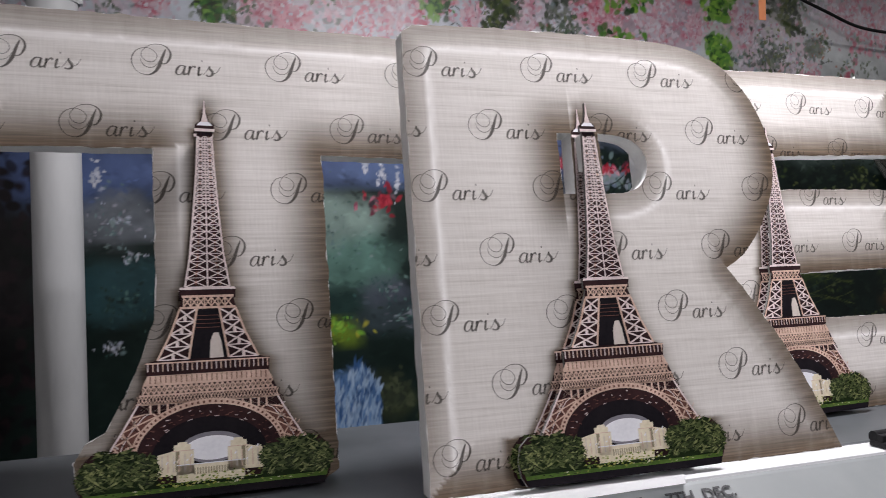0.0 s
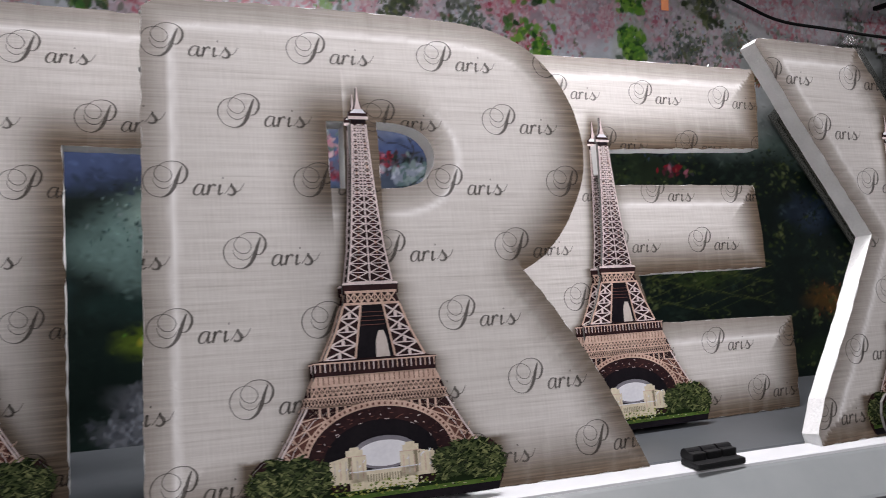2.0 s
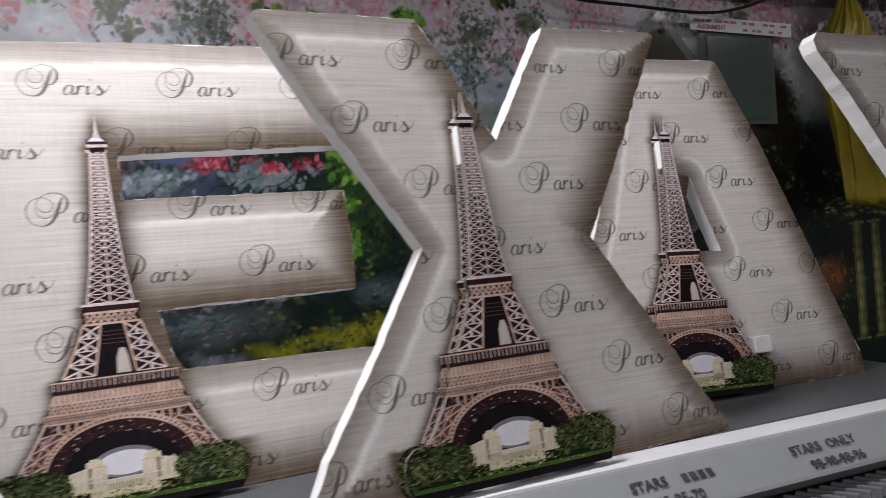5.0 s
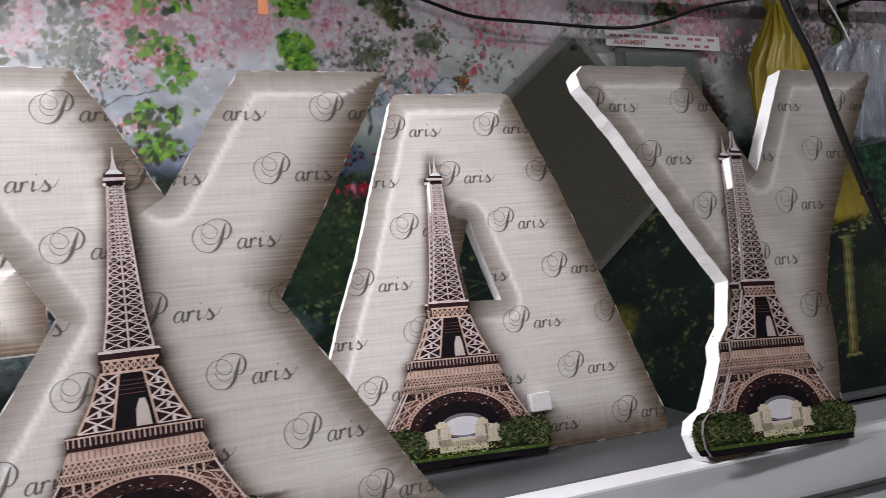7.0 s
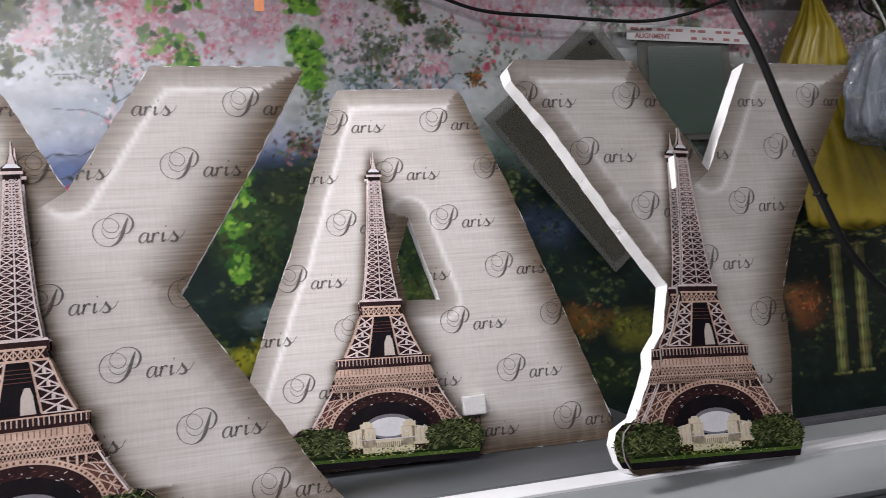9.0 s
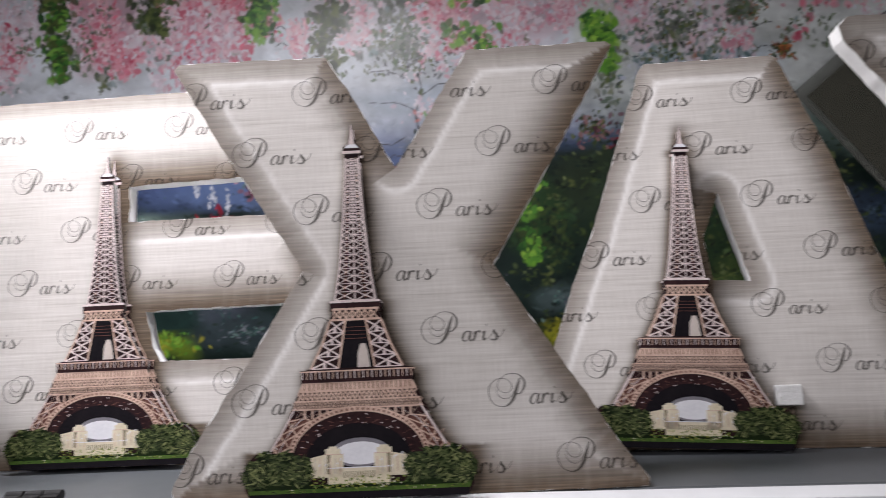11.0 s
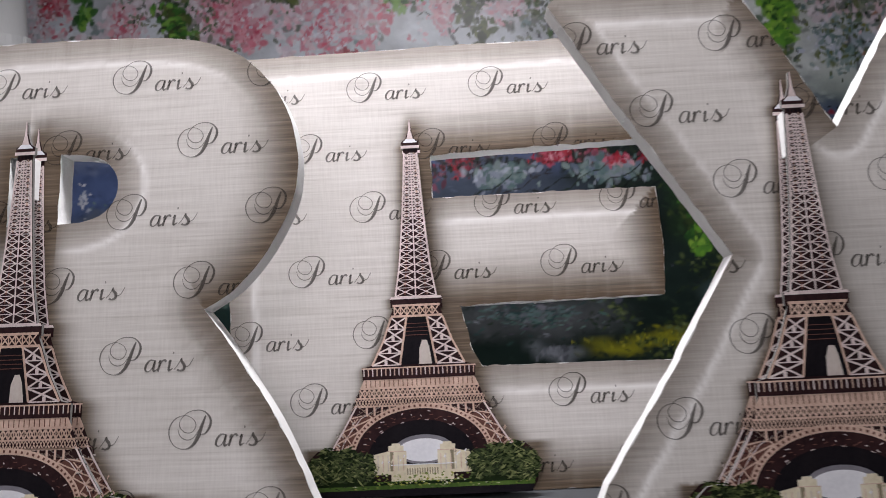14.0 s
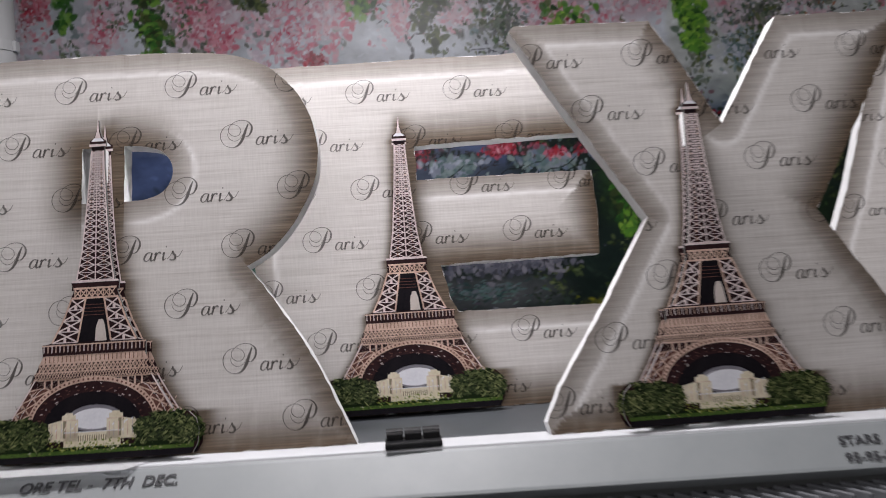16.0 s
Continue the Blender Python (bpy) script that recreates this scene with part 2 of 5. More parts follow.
class Painter:
    """Lays soft brush dabs on the mural's sheet, one over the other."""

    def __init__(self, soft, veil=0.0):
        self.soft, self.veil = soft, veil

    def dab(self, x, z, size, col, aspect=1.0, turn=0.0, ragged=0.3):
        size = max(size, 0.0042)
        reach = size * max(1.0, aspect) * 1.3 + CELL
        i0, i1 = max(0, int((x - reach - PX0) / CELL)), min(PNX, int((x + reach - PX0) / CELL) + 2)
        j0, j1 = max(0, int((z - reach - PZ0) / CELL)), min(PNZ, int((z + reach - PZ0) / CELL) + 2)
        if i1 <= i0 or j1 <= j0:
            return
        body = np.array(col) * (1 + rnd.uniform(-0.12, 0.12))
        if self.veil:
            body = body + (np.array(lin(204, 202, 208)) - body) * rnd.uniform(0.0, self.veil)
        gx, gz = SHEET_X[None, i0:i1] - x, SHEET_Z[j0:j1, None] - z
        c, d = math.cos(turn), math.sin(turn)
        u, v = (gx * c + gz * d) / size, (gz * c - gx * d) / (max(size * aspect, 0.0026))
        r = np.sqrt(u * u + v * v) + ragged * np.sin(u * rnd.uniform(1, 3) + v * rnd.uniform(1, 3) + rnd.uniform(0, 6))
        cover = np.clip((1.05 - r) / self.soft, 0, 1)[..., None] * rnd.uniform(0.75, 1.0)
        patch = SHEET[j0:j1, i0:i1]
        patch += cover * (body - patch)

    def strip(self, pts, w0, w1, col):
        for i in range(len(pts) - 1):
            (x0, z0), (x1, z1) = pts[i], pts[i + 1]
            l = math.hypot(x1 - x0, z1 - z0)
            w = w0 + (w1 - w0) * i / max(1, len(pts) - 2)
            self.dab((x0 + x1) / 2, (z0 + z1) / 2, l * 0.62, col, w / l, math.atan2(z1 - z0, x1 - x0), 0.1)

    def cloud(self, x, z, rx, rz, n, size, cols, aspect=0.7, turn=None, fall=1.0):
        """A ragged cluster of dabs, thinner towards its rim."""
        for _ in range(n):
            a, r = rnd.uniform(0, 2 * math.pi), abs(rnd.gauss(0, 0.5)) * fall
            self.dab(x + rx * r * math.cos(a), z + rz * r * math.sin(a), size * rnd.uniform(0.45, 1.3), rnd.choice(cols), aspect, rnd.uniform(0, 3.14) if turn is None else turn + rnd.uniform(-0.4, 0.4))


PINK = [lin(214, 150, 165), lin(228, 178, 188), lin(205, 120, 140), lin(232, 200, 208)]
ROSE = [lin(205, 85, 110), lin(220, 120, 140), lin(190, 60, 90), lin(226, 160, 172)]
BLUSH = [lin(226, 212, 220), lin(214, 196, 208), lin(234, 226, 232), lin(220, 190, 200)]
WHITE = [lin(206, 210, 222), lin(222, 224, 232), lin(190, 196, 212)]
RED = [lin(168, 35, 55), lin(195, 60, 75), lin(140, 25, 45)]
IVY = [lin(60, 110, 45), lin(85, 140, 55), lin(40, 80, 38), lin(120, 165, 70)]
LIME = [lin(120, 175, 60), lin(150, 195, 75), lin(95, 150, 55)]
OLIVE = [lin(58, 72, 40), lin(75, 90, 48), lin(42, 54, 34), lin(100, 110, 62)]
DARK = [lin(22, 34, 30), lin(30, 46, 38), lin(16, 24, 24), lin(38, 54, 42)]
TEAL = [lin(60, 92, 88), lin(84, 116, 108), lin(44, 72, 72), lin(112, 140, 132)]
MIST = [lin(120, 142, 142), lin(142, 160, 158), lin(100, 126, 126)]
GOLD = [lin(150, 150, 45), lin(175, 170, 60), lin(120, 125, 40)]
EMBER = [lin(170, 95, 50), lin(140, 75, 45), lin(190, 120, 70)]
STONE = [lin(112, 116, 124), lin(138, 142, 150), lin(84, 88, 96)]
FOAMING = [lin(140, 168, 200), lin(96, 132, 178), lin(164, 186, 210), lin(66, 102, 152), lin(50, 84, 130)]
BARK = [lin(66, 66, 72), lin(50, 48, 54), lin(84, 84, 92)]
MARBLE = [lin(150, 150, 86), lin(176, 174, 108), lin(122, 124, 70)]


MASSES = []


def mass(x, z, rx, rz, col, much=1.0):
    """A soft painted mass of one tone."""
    MASSES.append((x, z, rx, rz, Vector(lin(*col)), much))


mass(0.30, 1.22, 0.22, 0.13, (126, 156, 150))
mass(0.50, 1.17, 0.16, 0.12, (104, 142, 130))
mass(-0.15, 1.30, 0.16, 0.07, (132, 138, 146), 0.9)
mass(-0.15, 1.10, 0.2, 0.08, (44, 74, 78))
mass(0.35, 1.05, 0.25, 0.05, (36, 58, 54))
mass(0.62, 1.06, 0.10, 0.05, (92, 98, 112), 0.7)
mass(0.38, 0.955, 0.17, 0.045, (124, 150, 48))
mass(0.42, 1.30, 0.19, 0.08, (150, 174, 164))
mass(0.28, 0.80, 0.13, 0.04, (112, 116, 124))
mass(0.22, 0.71, 0.10, 0.04, (128, 132, 140))
mass(0.62, 0.74, 0.09, 0.06, (56, 64, 46))
mass(0.51, 0.76, 0.06, 0.08, (98, 132, 176))
mass(0.72, 0.99, 0.20, 0.05, (58, 70, 74))
mass(0.75, 1.43, 0.30, 0.05, (104, 124, 168))
mass(1.05, 1.44, 0.20, 0.05, (88, 98, 120))
mass(1.12, 1.0, 0.28, 0.06, (88, 92, 94))
mass(1.05, 1.36, 0.26, 0.07, (84, 96, 116))
mass(1.20, 0.905, 0.08, 0.02, (120, 126, 132))
mass(1.50, 0.915, 0.20, 0.025, (150, 148, 40))
mass(1.66, 0.93, 0.08, 0.04, (160, 158, 48))
mass(1.72, 1.05, 0.12, 0.05, (86, 102, 102))
mass(1.66, 1.30, 0.12, 0.14, (48, 78, 42), 0.8)
mass(1.88, 1.40, 0.16, 0.12, (52, 66, 46), 0.8)
mass(1.98, 1.53, 0.10, 0.04, (84, 98, 122))
mass(2.05, 1.20, 0.25, 0.14, (40, 60, 38))
mass(2.17, 1.07, 0.12, 0.07, (66, 84, 46))
mass(2.64, 1.26, 0.14, 0.07, (52, 66, 84))
mass(2.72, 0.93, 0.12, 0.05, (112, 84, 44))
mass(2.90, 0.89, 0.08, 0.05, (104, 104, 44))
mass(2.80, 0.74, 0.25, 0.07, (40, 56, 38))
mass(3.61, 0.90, 0.08, 0.08, (142, 90, 54))
mass(4.15, 0.85, 0.14, 0.14, (56, 72, 44))
mass(3.10, 1.62, 0.16, 0.16, (74, 84, 76))
mass(3.36, 1.62, 0.13, 0.20, (52, 38, 32))
mass(3.42, 1.30, 0.20, 0.20, (28, 26, 26))
mass(3.85, 0.85, 0.25, 0.22, (30, 40, 32), 0.8)
mass(1.30, 1.70, 0.20, 0.06, (196, 206, 220))
mass(2.20, 1.72, 0.22, 0.08, (186, 198, 210))
mass(0.27, 2.02, 0.16, 0.16, (206, 150, 166), 0.7)
mass(0.62, 2.02, 0.2, 0.16, (218, 196, 206), 0.7)
mass(1.10, 2.0, 0.14, 0.12, (220, 204, 214), 0.7)
mass(1.42, 2.02, 0.14, 0.14, (212, 166, 180), 0.7)
mass(1.66, 1.98, 0.16, 0.14, (222, 192, 204), 0.7)
mass(2.05, 2.0, 0.2, 0.14, (200, 190, 180), 0.6)
mass(2.6, 2.02, 0.3, 0.12, (214, 196, 206), 0.6)
mass(3.9, 1.9, 0.4, 0.22, (104, 84, 84), 0.9)
# dark paint in place of a dark object left of the pipe
mass(-0.62, 1.10, 0.26, 0.42, (30, 24, 28))


def ground_tone(x, z):
    """The mural's underpainting: pale sky, blue distance, dark wood, and the soft masses over them."""
    pale, blue, deep = Vector(lin(218, 223, 230)), Vector(lin(92, 110, 156)), Vector(lin(30, 44, 40))
    wx, wz = x + 0.05 * noise.noise((x * 9, z * 9, 2.2)), z + 0.035 * noise.noise((x * 9, z * 9, 7.7))
    low = 1.34 + 0.05 * math.sin(1.7 * x) + (0.14 if x > 1.25 else 0.0)
    up = min(1, max(0, (wz - low) / 0.08))
    high = min(1, max(0, (wz - 1.52) / 0.16))
    if x > 1.8:
        blue, pale = blue.lerp(Vector(lin(120, 140, 132)), min(1, (x - 1.8) * 5)), Vector(lin(214, 219, 217))
    c = deep.lerp(blue, up).lerp(pale, high)
    for mx, mz, rx, rz, col, much in MASSES:
        e = ((wx - mx) / rx) ** 2 + ((wz - mz) / rz) ** 2
        if e < 4:
            c = c.lerp(col, much * min(1.0, max(0.0, 1.45 - e)) if e < 1.45 else 0.0)
    return c * (0.86 + 0.34 * noise.noise((x * 6, z * 11, 0.3)) + 0.26 * noise.noise((x * 26, z * 40, 0.9)))


def underpaint():
    """Fills the sheet with the underpainting, worked out coarsely and blended between."""
    step = 6
    xs, zs = SHEET_X[::step], SHEET_Z[::step]
    coarse = np.array([[ground_tone(x, z) for x in xs] for z in zs])
    fi, fj = np.minimum(np.arange(PNX) / step, len(xs) - 1.001), np.minimum(np.arange(PNZ) / step, len(zs) - 1.001)
    i, j = fi.astype(int), fj.astype(int)
    u, v = (fi - i)[None, :, None], (fj - j)[:, None, None]
    top = coarse[j + 1][:, i] * (1 - u) + coarse[j + 1][:, i + 1] * u
    low = coarse[j][:, i] * (1 - u) + coarse[j][:, i + 1] * u
    SHEET[:] = low * (1 - v) + top * v


def sheet_mesh():
    """The printed sheet: a fine flat grid that carries the picture."""
    gx, gz = np.meshgrid(SHEET_X, SHEET_Z)
    lx, lz = laid(gx, gz)
    co = np.stack([lx, np.full_like(lx, WALL_Y), lz], -1).reshape(-1, 3).astype(np.float32)
    k = (np.arange(PNZ - 1)[:, None] * PNX + np.arange(PNX - 1)[None]).ravel()
    quads = np.stack([k, k + 1, k + 1 + PNX, k + PNX], -1).astype(np.int32)
    me = bpy.data.meshes.new("printed_sheet")
    me.vertices.add(len(co))
    me.vertices.foreach_set("co", co.ravel())
    me.loops.add(quads.size)
    me.loops.foreach_set("vertex_index", quads.ravel())
    me.polygons.add(len(quads))
    me.polygons.foreach_set("loop_start", np.arange(len(quads), dtype=np.int32) * 4)
    me.update(calc_edges=True)
    me.materials.append(MURAL)
    rgba = np.ones((len(co), 4), np.float32)
    rgba[:, :3] = np.clip(SHEET.reshape(-1, 3), 0, 1)
    me.attributes.new("paint", "FLOAT_COLOR", "POINT").data.foreach_set("color", rgba.ravel())
    return me


mural = tagged(new("garden_mural"), "glossy printed wall mural of a blossoming garden with a waterfall", "mural", kind="structure")
part("backing_board", box("backing_board", -1.2, 5.0, WALL_Y + 0.003, WALL_Y + 0.029, 0.4, 2.12, PLASTER), mural, "plain board behind the print")
underpaint()

p = Painter(0.95)      # the far wood
for _ in range(20000):
    x, z = rnd.uniform(-0.95, 4.7), rnd.uniform(0.44, 2.2)
    c = ground_tone(x + rnd.gauss(0, 0.012), z + rnd.gauss(0, 0.012))
    clump = noise.noise((x * 13, z * 17, 4.4)) + 0.6 * noise.noise((x * 31, z * 37, 1.4))
    if z < 1.5 and x > 1.3 and clump > 0.15:
        c = c * (1 + 1.6 * (clump - 0.15)) + Vector((0.012, 0.014, 0.002)) * clump
    g = rnd.uniform(0.93, 1.08) if z > 1.5 else rnd.uniform(0.82, 1.22)
    p.dab(x, z, rnd.uniform(0.008, 0.02), tuple(c * g), rnd.uniform(0.3, 0.7), rnd.uniform(-0.7, 0.7))
for _ in range(8500):
    x, z = rnd.uniform(1.3, 4.6), rnd.uniform(0.62, 1.5)
    clump = noise.noise((x * 7, z * 9, 6.1)) + 0.7 * noise.noise((x * 19, z * 23, 2.9))
    if clump > -0.05:
        p.dab(x, z, rnd.uniform(0.006, 0.014), rnd.choice(OLIVE + [lin(96, 112, 70), lin(118, 130, 84)] if clump > 0.3 else OLIVE[:3] + DARK), rnd.uniform(0.4, 0.8), rnd.uniform(-0.8, 0.8))
p.cloud(0.42, 1.25, 0.22, 0.16, 126, 0.008, TEAL + MIST)
p.cloud(0.25, 1.28, 0.16, 0.14, 78, 0.008, MIST + TEAL)
p.cloud(-0.16, 1.30, 0.12, 0.10, 78, 0.008, WHITE[2:] + MIST + [lin(160, 160, 170)])
p.cloud(-0.14, 1.08, 0.14, 0.10, 60, 0.008, TEAL[:3] + DARK)
p.cloud(-0.16, 0.95, 0.10, 0.04, 21, 0.008, MIST + WHITE)
p.cloud(-0.1, 1.2, 0.10, 0.03, 18, 0.008, MIST + WHITE)
p.cloud(0.62, 1.08, 0.10, 0.08, 48, 0.008, TEAL + STONE[:1])
p.cloud(0.38, 0.965, 0.16, 0.045, 170, 0.013, LIME + GOLD)
p.cloud(0.46, 0.98, 0.06, 0.05, 36, 0.008, LIME)
p.cloud(0.72, 0.99, 0.22, 0.05, 110, 0.012, STONE + DARK[3:] + TEAL, 0.35, 0.1)
p.cloud(1.15, 0.99, 0.25, 0.06, 150, 0.012, DARK[3:] + STONE + TEAL + [lin(80, 74, 88)], 0.35, 0.2)
p.cloud(1.48, 0.92, 0.22, 0.035, 126, 0.008, GOLD + OLIVE)
p.cloud(1.68, 0.93, 0.08, 0.05, 36, 0.008, GOLD)
p.cloud(1.72, 1.04, 0.10, 0.05, 42, 0.008, STONE[2:] + TEAL)
p.cloud(2.05, 1.0, 0.3, 0.05, 60, 0.008, DARK + OLIVE)
p.cloud(2.17, 1.08, 0.10, 0.08, 48, 0.008, OLIVE)
p.cloud(1.12, 1.01, 0.24, 0.04, 160, 0.014, MIST[2:] + STONE[:1] + TEAL[1:3], 0.3, 0.15)
for k in range(9):
    x = 0.86 + 0.06 * k
    p.strip([(x + 0.022 * i, 1.30 + 0.012 * i + 0.016 * math.sin(i * 1.1 + k)) for i in range(7)], 0.006, 0.003, BARK[1])
p.cloud(2.08, 1.30, 0.2, 0.14, 320, 0.012, OLIVE + DARK + [lin(74, 104, 58)])
p.cloud(2.06, 1.14, 0.2, 0.10, 260, 0.011, OLIVE + DARK + [lin(88, 112, 70)])
p.cloud(1.70, 1.24, 0.14, 0.16, 220, 0.011, OLIVE[:3] + DARK)
for k in range(14):
    z = 0.94 + 0.012 * k
    p.strip([(1.9 + 0.05 * i, z + 0.02 * math.sin(i * 0.9 + k)) for i in range(12)], 0.004, 0.002, rnd.choice(OLIVE))
p.cloud(2.74, 0.93, 0.10, 0.06, 78, 0.008, EMBER + OLIVE)
p.cloud(2.90, 0.90, 0.07, 0.05, 36, 0.008, GOLD + OLIVE)
p.cloud(2.66, 1.26, 0.10, 0.07, 45, 0.008, [lin(44, 62, 88), lin(58, 78, 104)] + DARK)
p.cloud(3.62, 0.90, 0.08, 0.09, 78, 0.008, EMBER)
p.cloud(4.2, 0.82, 0.2, 0.2, 72, 0.008, OLIVE + DARK)


p = Painter(0.6)      # water and stones
p.cloud(0.28, 0.80, 0.10, 0.045, 200, 0.015, STONE)
p.cloud(0.22, 0.71, 0.09, 0.04, 180, 0.015, STONE + [lin(150, 156, 166)])
p.cloud(0.62, 0.75, 0.08, 0.07, 190, 0.015, [lin(58, 66, 50), lin(44, 52, 42), lin(76, 84, 62)])
for _ in range(520):
    x = 0.42 + 0.17 * rnd.random()
    top = 0.86 - 1.1 * abs(x - 0.52)
    z = rnd.uniform(0.66, top)
    p.dab(x, z, rnd.uniform(0.012, 0.03), rnd.choice(FOAMING), 0.24, 1.45 + rnd.uniform(-0.4, 0.3))
p.cloud(1.2, 0.90, 0.06, 0.02, 50, 0.014, STONE)


p = Painter(0.55)      # trees against the sky
for x0, z0, h, sp in ((1.30, 1.50, 0.36, 0.16), (2.08, 1.60, 0.34, 0.14), (2.30, 1.66, 0.26, 0.1), (1.05, 1.36, 0.2, 0.2), (0.95, 1.78, 0.2, 0.1)):
    trunk = [(x0 + 0.012 * math.sin(i * 1.3), z0 + h * i / 9) for i in range(10)]
    p.strip(trunk, 0.014, 0.005, BARK[0])
    for k in range(5):
        s, side = 0.3 + 0.13 * k, (-1) ** k
        bx, bz = x0, z0 + h * s
        p.strip([(bx + side * sp * q / 5, bz + 0.05 * math.sqrt(q / 5) + 0.012 * rnd.uniform(-1, 1)) for q in range(6)], 0.006, 0.004, rnd.choice(BARK))
p.cloud(1.30, 1.84, 0.17, 0.10, 240, 0.009, OLIVE + BARK + WHITE)
p.cloud(1.36, 1.66, 0.12, 0.06, 120, 0.010, BLUSH + [lin(205, 120, 110)])
p.cloud(2.10, 1.84, 0.15, 0.13, 420, 0.011, GOLD[2:] + OLIVE + MIST)
p.cloud(2.06, 1.70, 0.10, 0.08, 120, 0.009, OLIVE + MIST)
p.cloud(2.32, 1.90, 0.08, 0.07, 160, 0.009, EMBER + OLIVE)
p.cloud(2.42, 1.765, 0.04, 0.04, 120, 0.008, EMBER + [lin(120, 60, 40)] + OLIVE)
p.cloud(1.42, 1.575, 0.14, 0.035, 120, 0.010, [lin(120, 70, 60)] + OLIVE + DARK)
for x, z, n in ((1.22, 1.47, 90), (1.34, 1.46, 90), (1.5, 1.45, 60), (0.95, 1.46, 110), (0.82, 1.42, 60), (0.6, 1.35, 50), (2.02, 1.43, 26)):
    p.cloud(x, z, 0.07, 0.03, n, 0.012, RED + [lin(150, 80, 100), lin(110, 50, 66)] + BARK + PINK[2:3])
p.cloud(0.78, 1.50, 0.07, 0.05, 130, 0.012, PINK + MIST + [lin(120, 70, 85)])
p.cloud(0.82, 1.44, 0.12, 0.03, 90, 0.013, [lin(110, 56, 74), lin(140, 96, 112), lin(96, 110, 140)])
p.cloud(0.62, 1.35, 0.035, 0.03, 40, 0.012, RED)
p.cloud(1.1, 1.45, 0.3, 0.05, 160, 0.010, DARK + BARK)
p.cloud(2.20, 1.80, 0.14, 0.12, 220, 0.013, BLUSH + MIST + [lin(196, 176, 160), lin(170, 120, 100)] + OLIVE[3:])
p.cloud(2.02, 1.74, 0.08, 0.10, 120, 0.012, WHITE + MIST + OLIVE[3:])
p.cloud(1.05, 1.42, 0.1, 0.045, 200, 0.014, WHITE[2:] + MIST + [lin(150, 158, 176)])
p.cloud(1.38, 1.42, 0.14, 0.05, 220, 0.014, MIST + [lin(120, 134, 156), lin(150, 158, 170)])
for k in range(7):
    x, lean = 0.98 + 0.085 * k, rnd.uniform(0.25, 0.6)
    p.strip([(x + 0.03 * i, 1.36 + 0.03 * lean * i + 0.008 * math.sin(2 * i + k)) for i in range(6)], 0.006, 0.003, rnd.choice(DARK + BARK[1:2]))
p.cloud(1.22, 1.465, 0.07, 0.022, 80, 0.011, ROSE + RED)
p.cloud(1.40, 1.445, 0.05, 0.02, 50, 0.010, ROSE + RED)
p.cloud(1.20, 1.09, 0.28, 0.05, 420, 0.013, [lin(116, 116, 128), lin(94, 96, 110), lin(140, 138, 148), lin(70, 72, 82)])
p.cloud(1.84, 1.56, 0.08, 0.06, 170, 0.009, [lin(120, 70, 85), lin(80, 50, 60), lin(150, 110, 110)] + OLIVE)
p.cloud(1.95, 1.52, 0.12, 0.05, 150, 0.010, RED[2:] + DARK + [lin(70, 84, 110)])
for x, z in ((-0.2, 1.43), (0.61, 1.43), (0.66, 1.40), (0.56, 1.46)):
    p.cloud(x, z, 0.02, 0.05, 22, 0.008, WHITE)


p = Painter(0.5, 0.35)      # hanging blossom
for _ in range(9000):
    x, d = rnd.uniform(-0.45, 4.6), rnd.random() ** 1.3
    hang = 0.20 + 0.10 * noise.noise((x * 3.1, 0.2, 5)) + 0.07 * noise.noise((x * 9, 0.7, 2))
    z = 2.2 - 0.42 * d * (hang / 0.22)
    if noise.noise((x * 5, z * 5, 1.5)) < -0.12:
        continue
    tone = noise.noise((x * 2.2, z * 1.6, 8.0))
    cols = ROSE if tone > 0.24 else PINK if tone > 0.0 else BLUSH if tone > -0.3 else OLIVE
    if rnd.random() < 0.10:
        cols = OLIVE + MIST
    p.dab(x, z, rnd.uniform(0.006, 0.018), rnd.choice(cols), 0.75, rnd.uniform(0, 3))
for x, z, rx, rz, n, cols in ((-0.27, 2.05, 0.06, 0.10, 260, RED + ROSE), (-0.05, 1.95, 0.06, 0.10, 200, ROSE + BLUSH), (0.02, 2.05, 0.05, 0.09, 160, BLUSH),
                              (0.27, 2.0, 0.08, 0.13, 420, ROSE + PINK), (0.34, 1.90, 0.06, 0.06, 160, ROSE), (0.48, 2.0, 0.08, 0.1, 300, BLUSH + PINK), (0.57, 1.90, 0.05, 0.07, 120, ROSE + WHITE),
                              (0.66, 1.98, 0.08, 0.1, 320, BLUSH + PINK), (0.72, 2.08, 0.05, 0.05, 160, ROSE), (0.64, 1.80, 0.04, 0.03, 60, RED), (0.92, 1.92, 0.04, 0.08, 120, PINK),
                              (1.10, 1.97, 0.08, 0.09, 300, BLUSH + PINK), (1.40, 1.98, 0.09, 0.08, 420, ROSE + PINK), (1.44, 1.88, 0.06, 0.06, 140, PINK + RED), (1.62, 1.97, 0.1, 0.1, 420, PINK + BLUSH),
                              (1.78, 1.95, 0.05, 0.1, 180, PINK), (2.0, 1.97, 0.06, 0.1, 180, BLUSH + PINK), (2.5, 2.02, 0.2, 0.06, 300, BLUSH + PINK), (2.75, 1.95, 0.1, 0.1, 200, BLUSH),
                              (3.05, 2.0, 0.12, 0.05, 240, BLUSH + ROSE), (3.45, 1.96, 0.14, 0.12, 340, PINK + [lin(150, 110, 120)]), (3.95, 1.9, 0.2, 0.16, 300, [lin(150, 110, 116), lin(120, 92, 96), lin(176, 150, 156)] + OLIVE)):
    p.cloud(x, z, rx, rz, int(n * 1.3), 0.0125, cols)
